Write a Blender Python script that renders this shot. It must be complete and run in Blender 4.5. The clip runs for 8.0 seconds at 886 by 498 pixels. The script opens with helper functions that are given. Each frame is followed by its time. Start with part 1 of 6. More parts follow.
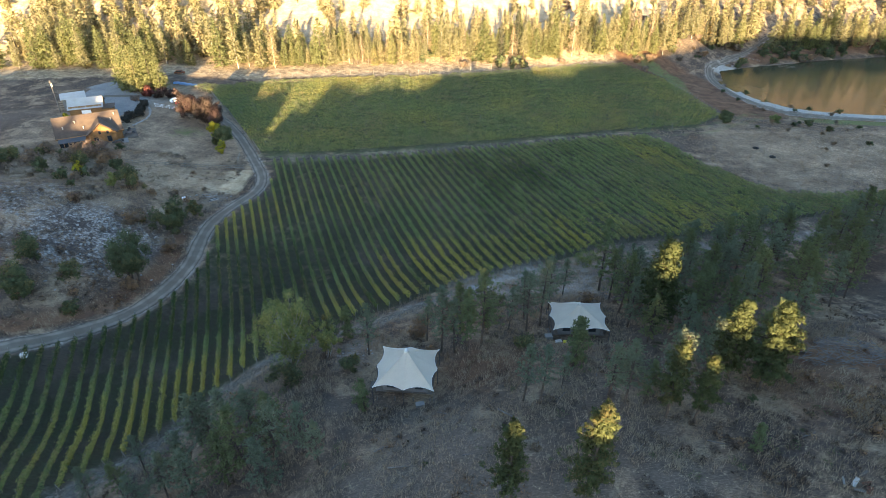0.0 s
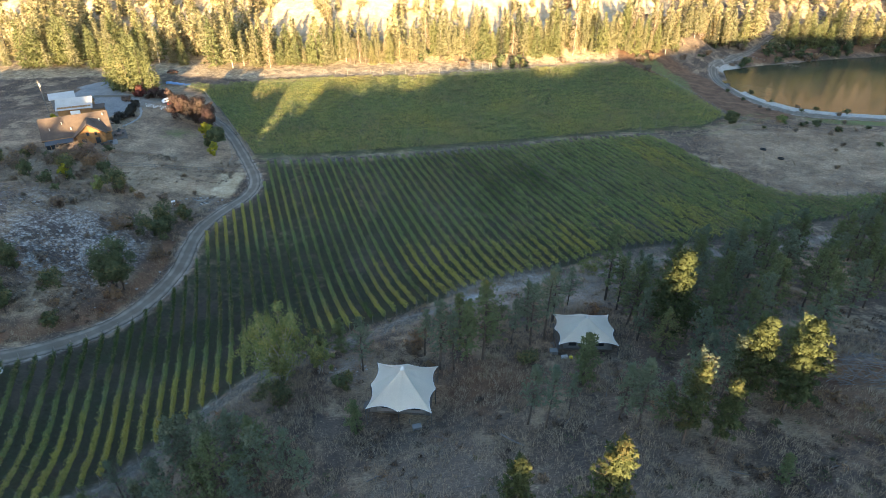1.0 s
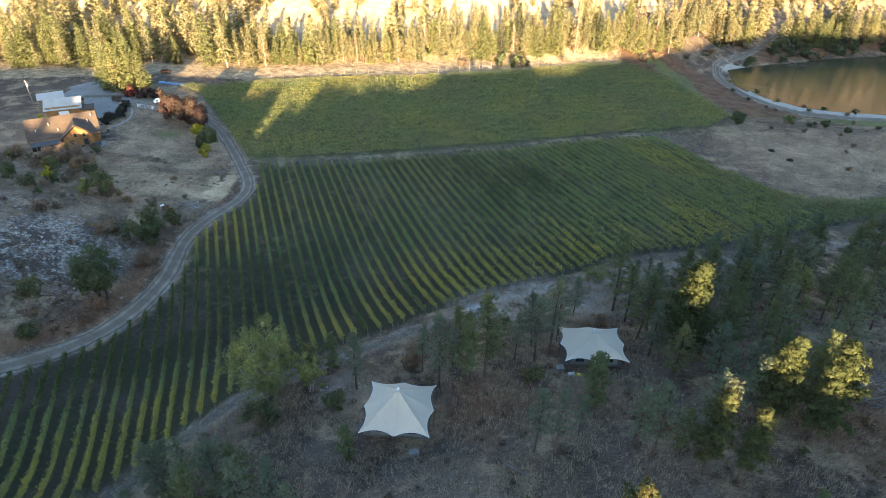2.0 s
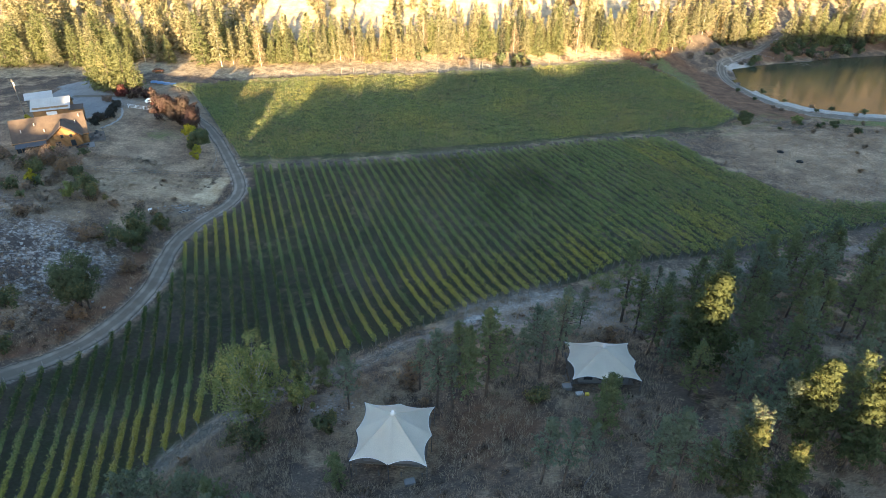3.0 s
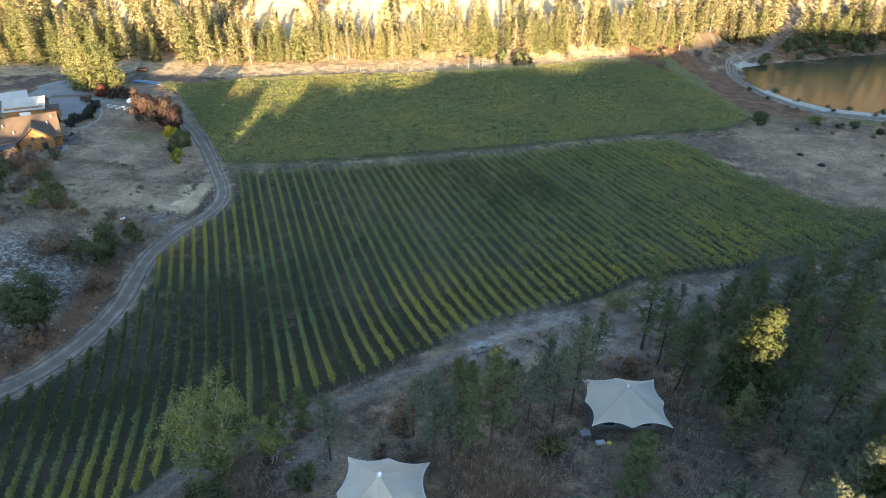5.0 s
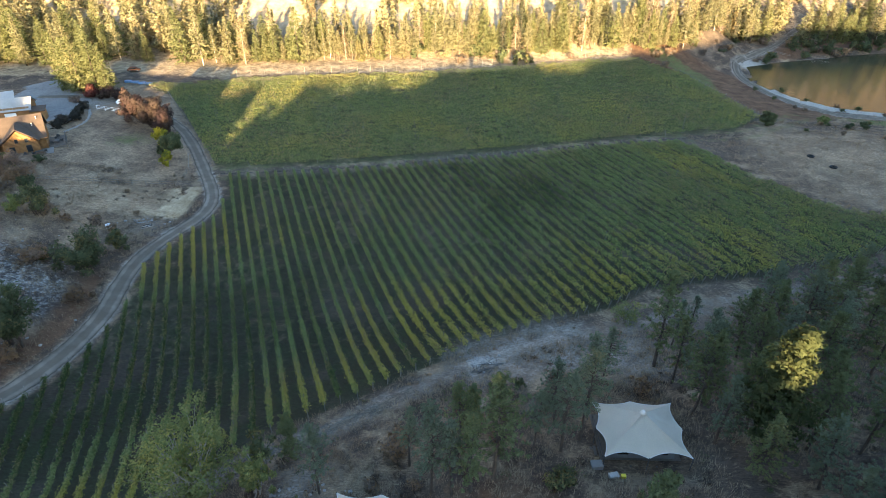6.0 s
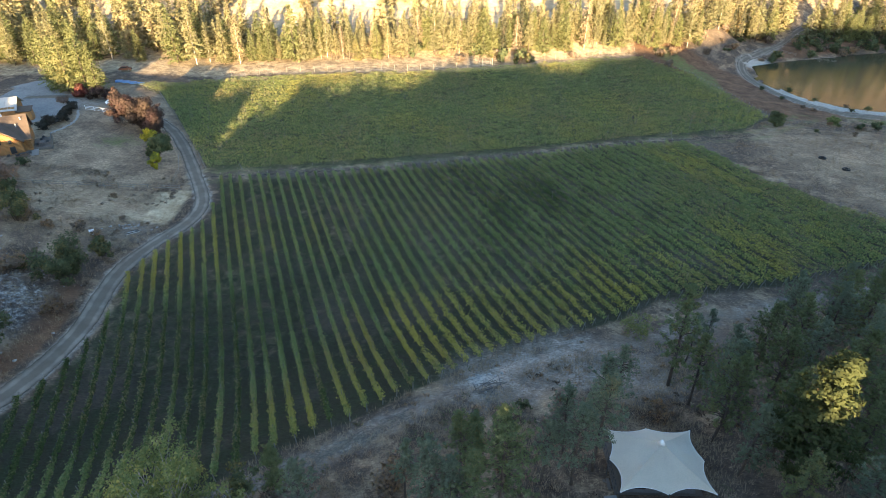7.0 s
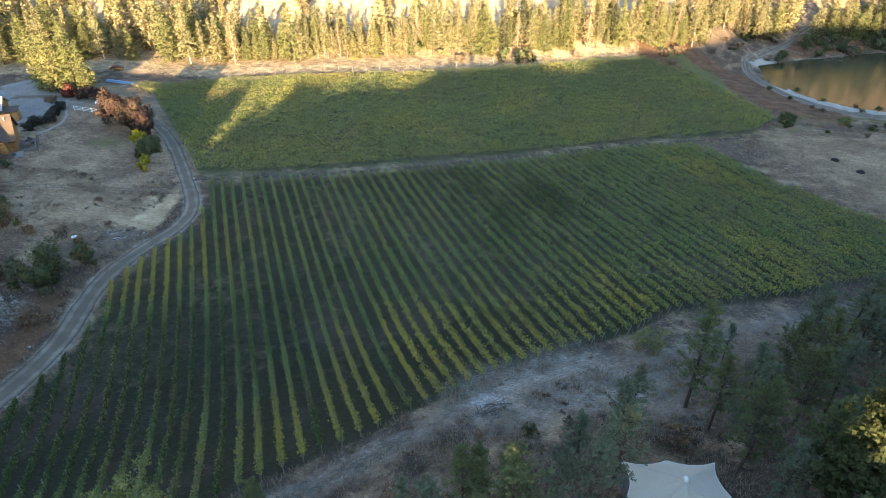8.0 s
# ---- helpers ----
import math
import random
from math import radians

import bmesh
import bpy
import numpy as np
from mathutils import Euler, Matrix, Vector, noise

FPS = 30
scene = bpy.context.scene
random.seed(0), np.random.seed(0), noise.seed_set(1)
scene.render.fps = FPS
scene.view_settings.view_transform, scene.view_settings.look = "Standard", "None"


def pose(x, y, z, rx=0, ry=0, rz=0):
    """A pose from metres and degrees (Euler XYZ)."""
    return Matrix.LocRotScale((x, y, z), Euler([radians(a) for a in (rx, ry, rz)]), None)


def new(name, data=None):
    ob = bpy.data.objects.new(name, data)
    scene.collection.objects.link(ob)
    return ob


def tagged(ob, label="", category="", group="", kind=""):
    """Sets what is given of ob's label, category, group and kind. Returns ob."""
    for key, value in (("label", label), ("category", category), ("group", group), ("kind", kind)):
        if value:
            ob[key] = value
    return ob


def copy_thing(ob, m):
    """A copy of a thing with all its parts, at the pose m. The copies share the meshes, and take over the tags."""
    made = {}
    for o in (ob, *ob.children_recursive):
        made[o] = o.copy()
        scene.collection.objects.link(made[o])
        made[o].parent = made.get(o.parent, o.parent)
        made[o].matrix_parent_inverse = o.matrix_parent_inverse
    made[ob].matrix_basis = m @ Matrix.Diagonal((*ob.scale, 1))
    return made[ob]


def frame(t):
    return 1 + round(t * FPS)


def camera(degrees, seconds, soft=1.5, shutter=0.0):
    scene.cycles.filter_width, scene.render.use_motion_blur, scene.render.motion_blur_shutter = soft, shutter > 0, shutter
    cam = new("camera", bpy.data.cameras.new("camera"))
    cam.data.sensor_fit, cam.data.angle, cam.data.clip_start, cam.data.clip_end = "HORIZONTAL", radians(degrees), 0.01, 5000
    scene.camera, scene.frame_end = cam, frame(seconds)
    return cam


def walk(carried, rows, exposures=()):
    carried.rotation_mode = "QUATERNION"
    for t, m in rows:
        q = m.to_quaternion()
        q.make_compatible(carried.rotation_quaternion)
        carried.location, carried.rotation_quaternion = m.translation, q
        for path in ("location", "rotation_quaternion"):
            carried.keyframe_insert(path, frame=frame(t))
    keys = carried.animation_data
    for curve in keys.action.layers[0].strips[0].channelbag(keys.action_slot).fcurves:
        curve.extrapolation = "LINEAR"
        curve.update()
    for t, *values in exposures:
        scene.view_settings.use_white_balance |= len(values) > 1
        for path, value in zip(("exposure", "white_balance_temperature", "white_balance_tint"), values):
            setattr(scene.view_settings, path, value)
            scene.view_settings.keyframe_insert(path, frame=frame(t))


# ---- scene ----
cam = camera(75.6, 8.0, soft=0.6)
METRES, EYE, TILT, LEAN, TURN = 42.0, 72.0, -31.5, 0.0, 0.0
EXPOSURE, SKY, SUN = 3.47, 0.10, 4.5
ROWS = [
    (0.0, 0.0, 0.0, 0.0, 0.0, 0.0, 0.0),
    (0.5, 0.0013, 0.0597, 0.0168, -0.04, -0.0, 0.03),
    (1.0, 0.0027, 0.12, 0.0329, -0.07, -0.01, 0.06),
    (1.5, 0.0038, 0.1804, 0.0488, -0.1, -0.01, 0.08),
    (3.0, 0.008, 0.3624, 0.0944, -0.18, -0.0, 0.12),
    (3.5, 0.0092, 0.4233, 0.1094, -0.21, -0.0, 0.13),
    (4.0, 0.01, 0.4838, 0.1245, -0.24, -0.0, 0.16),
    (4.5, 0.0118, 0.5451, 0.1396, -0.26, 0.01, 0.17),
    (6.0, 0.0175, 0.7282, 0.1875, -0.33, 0.04, 0.29),
    (6.5, 0.019, 0.7889, 0.2034, -0.35, 0.06, 0.32),
    (7.0, 0.0201, 0.8487, 0.2186, -0.37, 0.05, 0.33),
    (7.5, 0.0204, 0.9084, 0.2344, -0.39, 0.06, 0.37),
    (8.0, 0.0199, 0.9685, 0.2476, -0.41, 0.09, 0.34),
]
walk(cam, [(t, pose(0, 0, EYE, TILT, LEAN, TURN) @ pose(METRES * x, METRES * y, METRES * z, 90 + pitch, roll, yaw)) for t, x, y, z, yaw, pitch, roll in ROWS], [(0.0, EXPOSURE), (8.0, EXPOSURE)])

# ---- world and sun: a low evening sun behind the camera, over a wooded ridge ----
SUN_UP = 6.5
world = bpy.data.worlds.new("evening_sky")
scene.world = world
world.use_nodes = True
wn = world.node_tree.nodes
sky = wn.new("ShaderNodeTexSky")
sky.sky_type = "NISHITA"
sky.sun_disc = False
sky.sun_elevation = radians(SUN_UP)
sky.sun_rotation = radians(180)
sky.air_density, sky.dust_density, sky.ozone_density = 1.0, 0.9, 2.3
wn["Background"].inputs["Strength"].default_value = SKY
world.node_tree.links.new(sky.outputs[0], wn["Background"].inputs["Color"])
sun_data = bpy.data.lights.new("sun", "SUN")
sun_data.energy, sun_data.angle, sun_data.color = SUN, radians(0.53), (1.0, 0.72, 0.38)
sun = new("sun", sun_data)
sun.rotation_euler = (radians(90 - SUN_UP), 0, 0)


# ---- materials ----
def graph(name):
    m = bpy.data.materials.new(name)
    m.use_nodes = True
    nt = m.node_tree
    for n in list(nt.nodes):
        nt.nodes.remove(n)
    return m, nt


class G:
    """Small wrapper to write node graphs briefly."""

    def __init__(self, name):
        self.m, self.t = graph(name)
        self.out = self.n("ShaderNodeOutputMaterial")
        self.geo = self.n("ShaderNodeNewGeometry")

    def n(self, kind, **kw):
        nd = self.t.nodes.new(kind)
        for k, v in kw.items():
            nd.inputs[k].default_value = v
        return nd

    def l(self, a, b):
        self.t.links.new(a, b)

    def noise(self, scale, detail=4.0, rough=0.55, vec=None, dist=0.0):
        nd = self.n("ShaderNodeTexNoise", Scale=scale, Detail=detail, Roughness=rough, Distortion=dist)
        self.l(vec or self.geo.outputs["Position"], nd.inputs["Vector"])
        return nd.outputs["Fac"]

    def ramp(self, fac, lo, hi):
        nd = self.n("ShaderNodeMapRange")
        nd.inputs["From Min"].default_value, nd.inputs["From Max"].default_value = lo, hi
        self.l(fac, nd.inputs["Value"])
        return nd.outputs["Result"]

    def mix(self, fac, a, b, kind="MIX"):
        nd = self.t.nodes.new("ShaderNodeMix")
        nd.data_type, nd.blend_type = "RGBA", kind
        for s, v in ((nd.inputs[0], fac), (nd.inputs[6], a), (nd.inputs[7], b)):
            if isinstance(v, (int, float)):
                s.default_value = v
            elif isinstance(v, tuple):
                s.default_value = (*v, 1)
            else:
                self.l(v, s)
        return nd.outputs[2]

    def math(self, op, a, b=0.0):
        nd = self.t.nodes.new("ShaderNodeMath")
        nd.operation = op
        for s, v in ((nd.inputs[0], a), (nd.inputs[1], b)):
            if isinstance(v, (int, float)):
                s.default_value = v
            else:
                self.l(v, s)
        return nd.outputs[0]

    def attr(self, name):
        nd = self.t.nodes.new("ShaderNodeAttribute")
        nd.attribute_name = name
        return nd.outputs["Fac"]

    def bump(self, height, strength, dist):
        nd = self.n("ShaderNodeBump", Strength=strength, Distance=dist)
        self.l(height, nd.inputs["Height"])
        return nd.outputs["Normal"]

    def principled(self, color, rough=0.9, normal=None, metal=0.0, spec=0.3):
        p = self.n("ShaderNodeBsdfPrincipled", Roughness=rough, Metallic=metal)
        p.inputs["Specular IOR Level"].default_value = spec
        if isinstance(color, tuple):
            p.inputs["Base Color"].default_value = (*color, 1)
        else:
            self.l(color, p.inputs["Base Color"])
        if normal:
            self.l(normal, p.inputs["Normal"])
        self.l(p.outputs[0], self.out.inputs["Surface"])
        return p


def surf(name, c1, c2, scale=1.0, rough=0.85, bump=0.3, metal=0.0, spec=0.3, fine=12.0, island=0.0):
    """Painted, wooden, stone or cloth surface: two tones at a large scale, grain at a fine one."""
    g = G(name)
    tc = g.n("ShaderNodeTexCoord")
    vec = tc.outputs["Object"]
    big = g.ramp(g.noise(scale, 5, 0.6, vec), 0.3, 0.7)
    small = g.noise(scale * fine, 4, 0.6, vec)
    col = g.mix(big, c1, c2)
    col = g.mix(0.35, col, g.mix(small, (0.35, 0.35, 0.35), (1.4, 1.4, 1.4)), "MULTIPLY")
    if island:
        col = g.mix(island, col, g.mix(g.geo.outputs["Random Per Island"], (0.5, 0.5, 0.5), (1.4, 1.4, 1.4)), "MULTIPLY")
    g.principled(col, rough, g.bump(small, bump, 0.03), metal, spec)
    return g.m


def leafy(name, c1, c2, c3, trans=0.35, share=0.12, patch=0.25):
    """Foliage: tone by leaf and by plant, a share of leaves turned to c3, some light through the leaf."""
    g = G(name)
    oi = g.n("ShaderNodeObjectInfo")
    isl = g.geo.outputs["Random Per Island"]
    col = g.mix(isl, c1, c2)
    turn = g.math("ADD", g.noise(patch, 3, 0.6), g.math("MULTIPLY", isl, 0.25))
    turn = g.math("ADD", turn, g.math("MULTIPLY", g.math("SUBTRACT", oi.outputs["Random"], 0.5), 0.2))
    col = g.mix(g.ramp(turn, 0.86 - share, 1.0 - share), col, c3)
    col = g.mix(0.5, col, g.mix(oi.outputs["Random"], (0.7, 0.72, 0.7), (1.25, 1.2, 1.1)), "MULTIPLY")
    d = g.n("ShaderNodeBsdfDiffuse")
    tr = g.n("ShaderNodeBsdfTranslucent")
    ms = g.n("ShaderNodeMixShader", Fac=trans)
    g.l(col, d.inputs["Color"])
    g.l(g.mix(0.6, col, (1.0, 0.95, 0.5), "MULTIPLY"), tr.inputs["Color"])
    g.l(d.outputs[0], ms.inputs[1])
    g.l(tr.outputs[0], ms.inputs[2])
    g.l(ms.outputs[0], g.out.inputs["Surface"])
    return g.m


def vine_leaf():
    g = G("vine_leaf")
    isl = g.geo.outputs["Random Per Island"]
    col = g.mix(isl, (0.135, 0.175, 0.066), (0.285, 0.335, 0.130))
    col = g.mix(g.ramp(g.attr("turn"), -0.35, 0.12), g.mix(isl, (0.044, 0.068, 0.027), (0.105, 0.142, 0.050)), col)
    turned = g.mix(isl, (0.30, 0.265, 0.06), (0.52, 0.44, 0.115))
    brown = g.mix(isl, (0.18, 0.12, 0.06), (0.36, 0.27, 0.14))
    t = g.math("ADD", g.attr("turn"), g.math("MULTIPLY", g.math("SUBTRACT", isl, 0.5), 0.4))
    col = g.mix(g.ramp(t, 0.32, 0.74), col, turned)
    b = g.math("ADD", g.noise(0.07, 3, 0.6), g.math("MULTIPLY", g.math("SUBTRACT", isl, 0.5), 0.5))
    col = g.mix(g.ramp(b, 0.58, 0.88), col, brown)
    d, tr, ms = g.n("ShaderNodeBsdfDiffuse"), g.n("ShaderNodeBsdfTranslucent"), g.n("ShaderNodeMixShader", Fac=0.45)
    g.l(col, d.inputs["Color"])
    g.l(col, tr.inputs["Color"])
    g.l(d.outputs[0], ms.inputs[1])
    g.l(tr.outputs[0], ms.inputs[2])
    g.l(ms.outputs[0], g.out.inputs["Surface"])
    return g.m


def ground_mat():
    g = G("hillside_ground")
    big = g.noise(0.035, 5, 0.6)
    patch = g.noise(0.13, 7, 0.72, dist=0.25)
    mid = g.noise(0.25, 6, 0.68, dist=0.2)
    fine = g.noise(1.8, 5, 0.7)
    stretch = g.n("ShaderNodeMapping")
    stretch.inputs["Scale"].default_value = (1.6, 4.5, 1.0)
    g.l(g.geo.outputs["Position"], stretch.inputs["Vector"])
    blade = g.noise(1.6, 5, 0.75, stretch.outputs[0], 0.4)
    grass = g.mix(g.ramp(mid, 0.35, 0.65), (0.130, 0.090, 0.066), (0.365, 0.262, 0.170))
    grass = g.mix(g.ramp(patch, 0.47, 0.56), g.mix(0.75, grass, (0.055, 0.045, 0.042)), grass)
    grass = g.mix(g.ramp(patch, 0.54, 0.64), grass, (0.40, 0.305, 0.205))
    grass = g.mix(g.ramp(big, 0.52, 0.66), grass, (0.165, 0.132, 0.105))
    grass = g.mix(g.ramp(blade, 0.42, 0.66), g.mix(0.55, grass, (0.035, 0.029, 0.025)), grass)
    grass = g.mix(g.ramp(fine, 0.58, 0.75), grass, (0.36, 0.29, 0.185))
    soil = g.mix(g.ramp(mid, 0.35, 0.7), (0.052, 0.046, 0.033), (0.044, 0.054, 0.027))
    soil = g.mix(g.ramp(g.noise(0.09, 4, 0.6), 0.52, 0.62), soil, (0.078, 0.065, 0.050))
    soil = g.mix(g.ramp(fine, 0.55, 0.85), soil, (0.080, 0.071, 0.050))
    bare = g.mix(g.ramp(mid, 0.36, 0.64), (0.160, 0.138, 0.116), (0.320, 0.288, 0.252))
    bare = g.mix(g.ramp(patch, 0.50, 0.60), bare, g.mix(0.5, bare, (0.07, 0.056, 0.045)))
    bare = g.mix(g.ramp(blade, 0.50, 0.62), bare, (0.10, 0.082, 0.064))
    bare = g.mix(g.ramp(fine, 0.58, 0.75), bare, (0.27, 0.235, 0.19))
    speck = g.math("ADD", g.math("MULTIPLY", patch, 0.45), g.math("MULTIPLY", g.noise(0.9, 6, 0.75), 0.55))
    rock = g.mix(g.ramp(speck, 0.45, 0.56), (0.080, 0.064, 0.056), (0.37, 0.355, 0.330))
    rock = g.mix(g.ramp(fine, 0.45, 0.62), g.mix(0.6, rock, (0.05, 0.043, 0.04)), rock)
    rust = g.mix(g.ramp(mid, 0.35, 0.65), (0.080, 0.045, 0.030), (0.178, 0.108, 0.066))
    lush = g.mix(mid, (0.085, 0.105, 0.040), (0.150, 0.165, 0.068))
    straw = g.mix(g.ramp(patch, 0.42, 0.60), (0.215, 0.152, 0.102), (0.41, 0.305, 0.205))
    straw = g.mix(g.ramp(fine, 0.42, 0.60), g.mix(0.5, straw, (0.10, 0.075, 0.055)), straw)
    straw = g.mix(g.ramp(blade, 0.35, 0.6), g.mix(0.4, straw, (0.10, 0.085, 0.06)), straw)
    gold = g.mix(g.ramp(mid, 0.35, 0.65), (0.27, 0.205, 0.125), (0.48, 0.39, 0.265))
    salt = g.mix(fine, (0.24, 0.228, 0.205), (0.43, 0.41, 0.375))
    paved = g.mix(g.ramp(mid, 0.3, 0.7), (0.175, 0.178, 0.18), (0.25, 0.25, 0.245))
    wob = g.math("MULTIPLY", g.math("SUBTRACT", g.noise(0.45, 6, 0.7), 0.5), 1.15)
    col = grass
    for key, c in (("gold", gold), ("straw", straw), ("rock", rock), ("rust", rust), ("lush", lush), ("soil", soil), ("bare", bare), ("paved", paved), ("salt", salt)):
        col = g.mix(g.ramp(g.math("ADD", g.attr(key), wob), 0.3, 0.7), col, c)
    tuft = g.ramp(g.noise(1.1, 6, 0.78, stretch.outputs[0], 0.3), 0.36, 0.64)
    col = g.mix(0.55, col, g.mix(tuft, (0.42, 0.40, 0.40), (1.55, 1.52, 1.46)), "MULTIPLY")
    hgt = g.math("ADD", g.math("MULTIPLY", fine, 0.5), blade)
    g.principled(col, 0.95, g.bump(hgt, 0.6, 0.25), spec=0.1)
    return g.m


def track_mat():
    g = G("gravel_track")
    mid = g.noise(0.35, 5, 0.6)
    fine = g.noise(5.0, 5, 0.7)
    col = g.mix(g.ramp(mid, 0.35, 0.65), (0.132, 0.112, 0.092), (0.215, 0.186, 0.154))
    rut = g.ramp(g.math("ADD", g.attr("rut"), g.math("MULTIPLY", g.math("SUBTRACT", mid, 0.5), 0.8)), 0.35, 0.75)
    col = g.mix(rut, g.mix(0.6, col, (0.085, 0.075, 0.055)), col)
    col = g.mix(g.ramp(fine, 0.55, 0.8), col, (0.11, 0.10, 0.09))
    p = g.principled(col, 0.95, g.bump(fine, 0.5, 0.06), spec=0.15)
    worn = g.ramp(g.math("ADD", g.attr("worn"), g.math("MULTIPLY", g.math("SUBTRACT", g.noise(1.1, 4, 0.65), 0.5), 1.0)), 0.25, 0.55)
    clear, ms = g.n("ShaderNodeBsdfTransparent"), g.n("ShaderNodeMixShader")
    g.l(worn, ms.inputs[0])
    g.l(clear.outputs[0], ms.inputs[1])
    g.l(p.outputs[0], ms.inputs[2])
    g.l(ms.outputs[0], g.out.inputs["Surface"])
    return g.m


def water_mat():
    g = G("lake_water")
    col = g.mix(g.ramp(g.noise(0.03, 3, 0.5), 0.35, 0.65), (0.036, 0.038, 0.022), (0.070, 0.060, 0.034))
    p = g.principled(col, 0.12, g.bump(g.noise(0.7, 3, 0.5), 0.20, 0.06), spec=0.09)
    p.inputs["IOR"].default_value = 1.33
    return g.m


def glass_mat():
    g = G("window_glass")
    g.principled((0.02, 0.025, 0.03), 0.08, spec=0.6)
    return g.m


M_GROUND, M_TRACK, M_WATER, M_GLASS, M_VINE = ground_mat(), track_mat(), water_mat(), glass_mat(), vine_leaf()
M_BARK = surf("pine_bark", (0.055, 0.043, 0.035), (0.105, 0.078, 0.060), 2.0, 0.95, 0.8)
M_PALEBARK = surf("pale_bark", (0.24, 0.21, 0.18), (0.36, 0.33, 0.29), 2.0, 0.9, 0.5)
M_PINE = leafy("pine_needles", (0.104, 0.132, 0.072), (0.185, 0.212, 0.114), (0.190, 0.182, 0.088), 0.5, 0.12, 0.35)
# sunlit pines: needle colour darkened so the sun's glare on them stays muted
M_SUNPINE = leafy("sunlit_pine_needles", (0.060, 0.076, 0.036), (0.110, 0.126, 0.060), (0.118, 0.106, 0.050), 0.5, 0.12, 0.35)
M_GREYPINE = leafy("grey_green_needles", (0.115, 0.145, 0.108), (0.205, 0.235, 0.172), (0.20, 0.195, 0.12), 0.5, 0.05, 0.35)
M_FIR = leafy("fir_needles", (0.182, 0.178, 0.108), (0.285, 0.272, 0.168), (0.34, 0.282, 0.182), 0.5, 0.14, 0.05)
M_DARKFIR = leafy("dark_fir_needles", (0.030, 0.036, 0.026), (0.085, 0.088, 0.060), (0.13, 0.11, 0.085), 0.15, 0.14, 0.05)
M_OLIVEFIR = leafy("olive_fir_needles", (0.132, 0.146, 0.074), (0.215, 0.228, 0.114), (0.26, 0.232, 0.125), 0.5, 0.12, 0.05)
M_BAREFIR = leafy("thin_brown_needles", (0.23, 0.18, 0.135), (0.36, 0.28, 0.205), (0.25, 0.22, 0.13), 0.35, 0.2, 0.05)
M_POPLAR = leafy("poplar_leaves", (0.135, 0.165, 0.072), (0.235, 0.260, 0.115), (0.33, 0.31, 0.11), 0.45, 0.14, 0.35)
M_SHRUB = leafy("shrub_leaves", (0.070, 0.090, 0.052), (0.130, 0.152, 0.085), (0.19, 0.16, 0.075), 0.4, 0.15, 0.3)
M_DARKSHRUB = leafy("dark_hedge_leaves", (0.035, 0.036, 0.034), (0.075, 0.072, 0.062), (0.07, 0.05, 0.05), 0.3, 0.12, 0.3)
M_PINKTWIG = leafy("pinkish_twigs", (0.17, 0.125, 0.112), (0.30, 0.225, 0.195), (0.28, 0.18, 0.12), 0.4, 0.2, 0.3)
M_YELLOW = leafy("yellow_leaves", (0.22, 0.21, 0.03), (0.45, 0.40, 0.05), (0.16, 0.18, 0.05), 0.4, 0.2, 0.4)
M_PLUM = leafy("dark_red_leaves", (0.056, 0.042, 0.039), (0.115, 0.085, 0.072), (0.065, 0.042, 0.044), 0.35, 0.25, 0.3)
M_RED = leafy("red_leaves", (0.11, 0.036, 0.036), (0.17, 0.065, 0.055), (0.08, 0.045, 0.04), 0.3, 0.2, 0.3)
M_TWIG = leafy("bare_twigs", (0.15, 0.118, 0.102), (0.28, 0.225, 0.190), (0.28, 0.185, 0.12), 0.4, 0.25, 0.3)
M_DARKTWIG = leafy("dark_brush_twigs", (0.060, 0.047, 0.040), (0.125, 0.098, 0.082), (0.20, 0.12, 0.07), 0.3, 0.2, 0.12)
M_RUSTBRUSH = leafy("rusty_brush", (0.17, 0.105, 0.065), (0.32, 0.20, 0.12), (0.30, 0.22, 0.14), 0.4, 0.2, 0.12)
M_STRAW = leafy("dry_grass_blades", (0.215, 0.160, 0.115), (0.42, 0.325, 0.23), (0.28, 0.185, 0.12), 0.2, 0.22, 0.12)
M_DEAD = surf("dead_grey_wood", (0.085, 0.075, 0.07), (0.17, 0.155, 0.14), 1.5, 0.95, 0.6, island=0.5)
M_POST = surf("weathered_post", (0.15, 0.135, 0.118), (0.26, 0.24, 0.21), 1.2, 0.9, 0.3)
M_PALEPOST = surf("pale_post", (0.46, 0.43, 0.38), (0.60, 0.57, 0.52), 1.2, 0.9, 0.3)
M_CANVAS = surf("pale_canvas", (0.68, 0.63, 0.535), (0.76, 0.705, 0.60), 0.35, 0.8, 0.15, fine=30)
# tent walls and trim coloured dark, standing in for shade under the canopy
M_DARKCANVAS = surf("shade_dark_canvas", (0.10, 0.10, 0.10), (0.15, 0.15, 0.15), 0.5, 0.85, 0.2)
M_CAP = surf("white_cap", (0.66, 0.65, 0.62), (0.72, 0.71, 0.68), 1.0, 0.5, 0.05)
M_STEEL = surf("dark_steel", (0.05, 0.05, 0.055), (0.09, 0.09, 0.09), 1.0, 0.5, 0.1, 0.4)
M_DECK = surf("deck_boards", (0.075, 0.065, 0.055), (0.12, 0.105, 0.09), 1.0, 0.85, 0.4, island=0.5)
M_LOG = surf("orange_log", (0.20, 0.10, 0.038), (0.30, 0.155, 0.06), 0.8, 0.7, 0.4, island=0.3)
M_SHINGLE = surf("brown_shingle", (0.068, 0.049, 0.038), (0.104, 0.076, 0.058), 0.6, 0.9, 0.6, island=0.4)
M_TIN = surf("pale_tin", (0.36, 0.34, 0.31), (0.45, 0.43, 0.395), 0.4, 0.5, 0.1, 0.2)
M_DARKROOF = surf("dark_roof", (0.045, 0.045, 0.05), (0.075, 0.075, 0.08), 0.5, 0.6, 0.2)
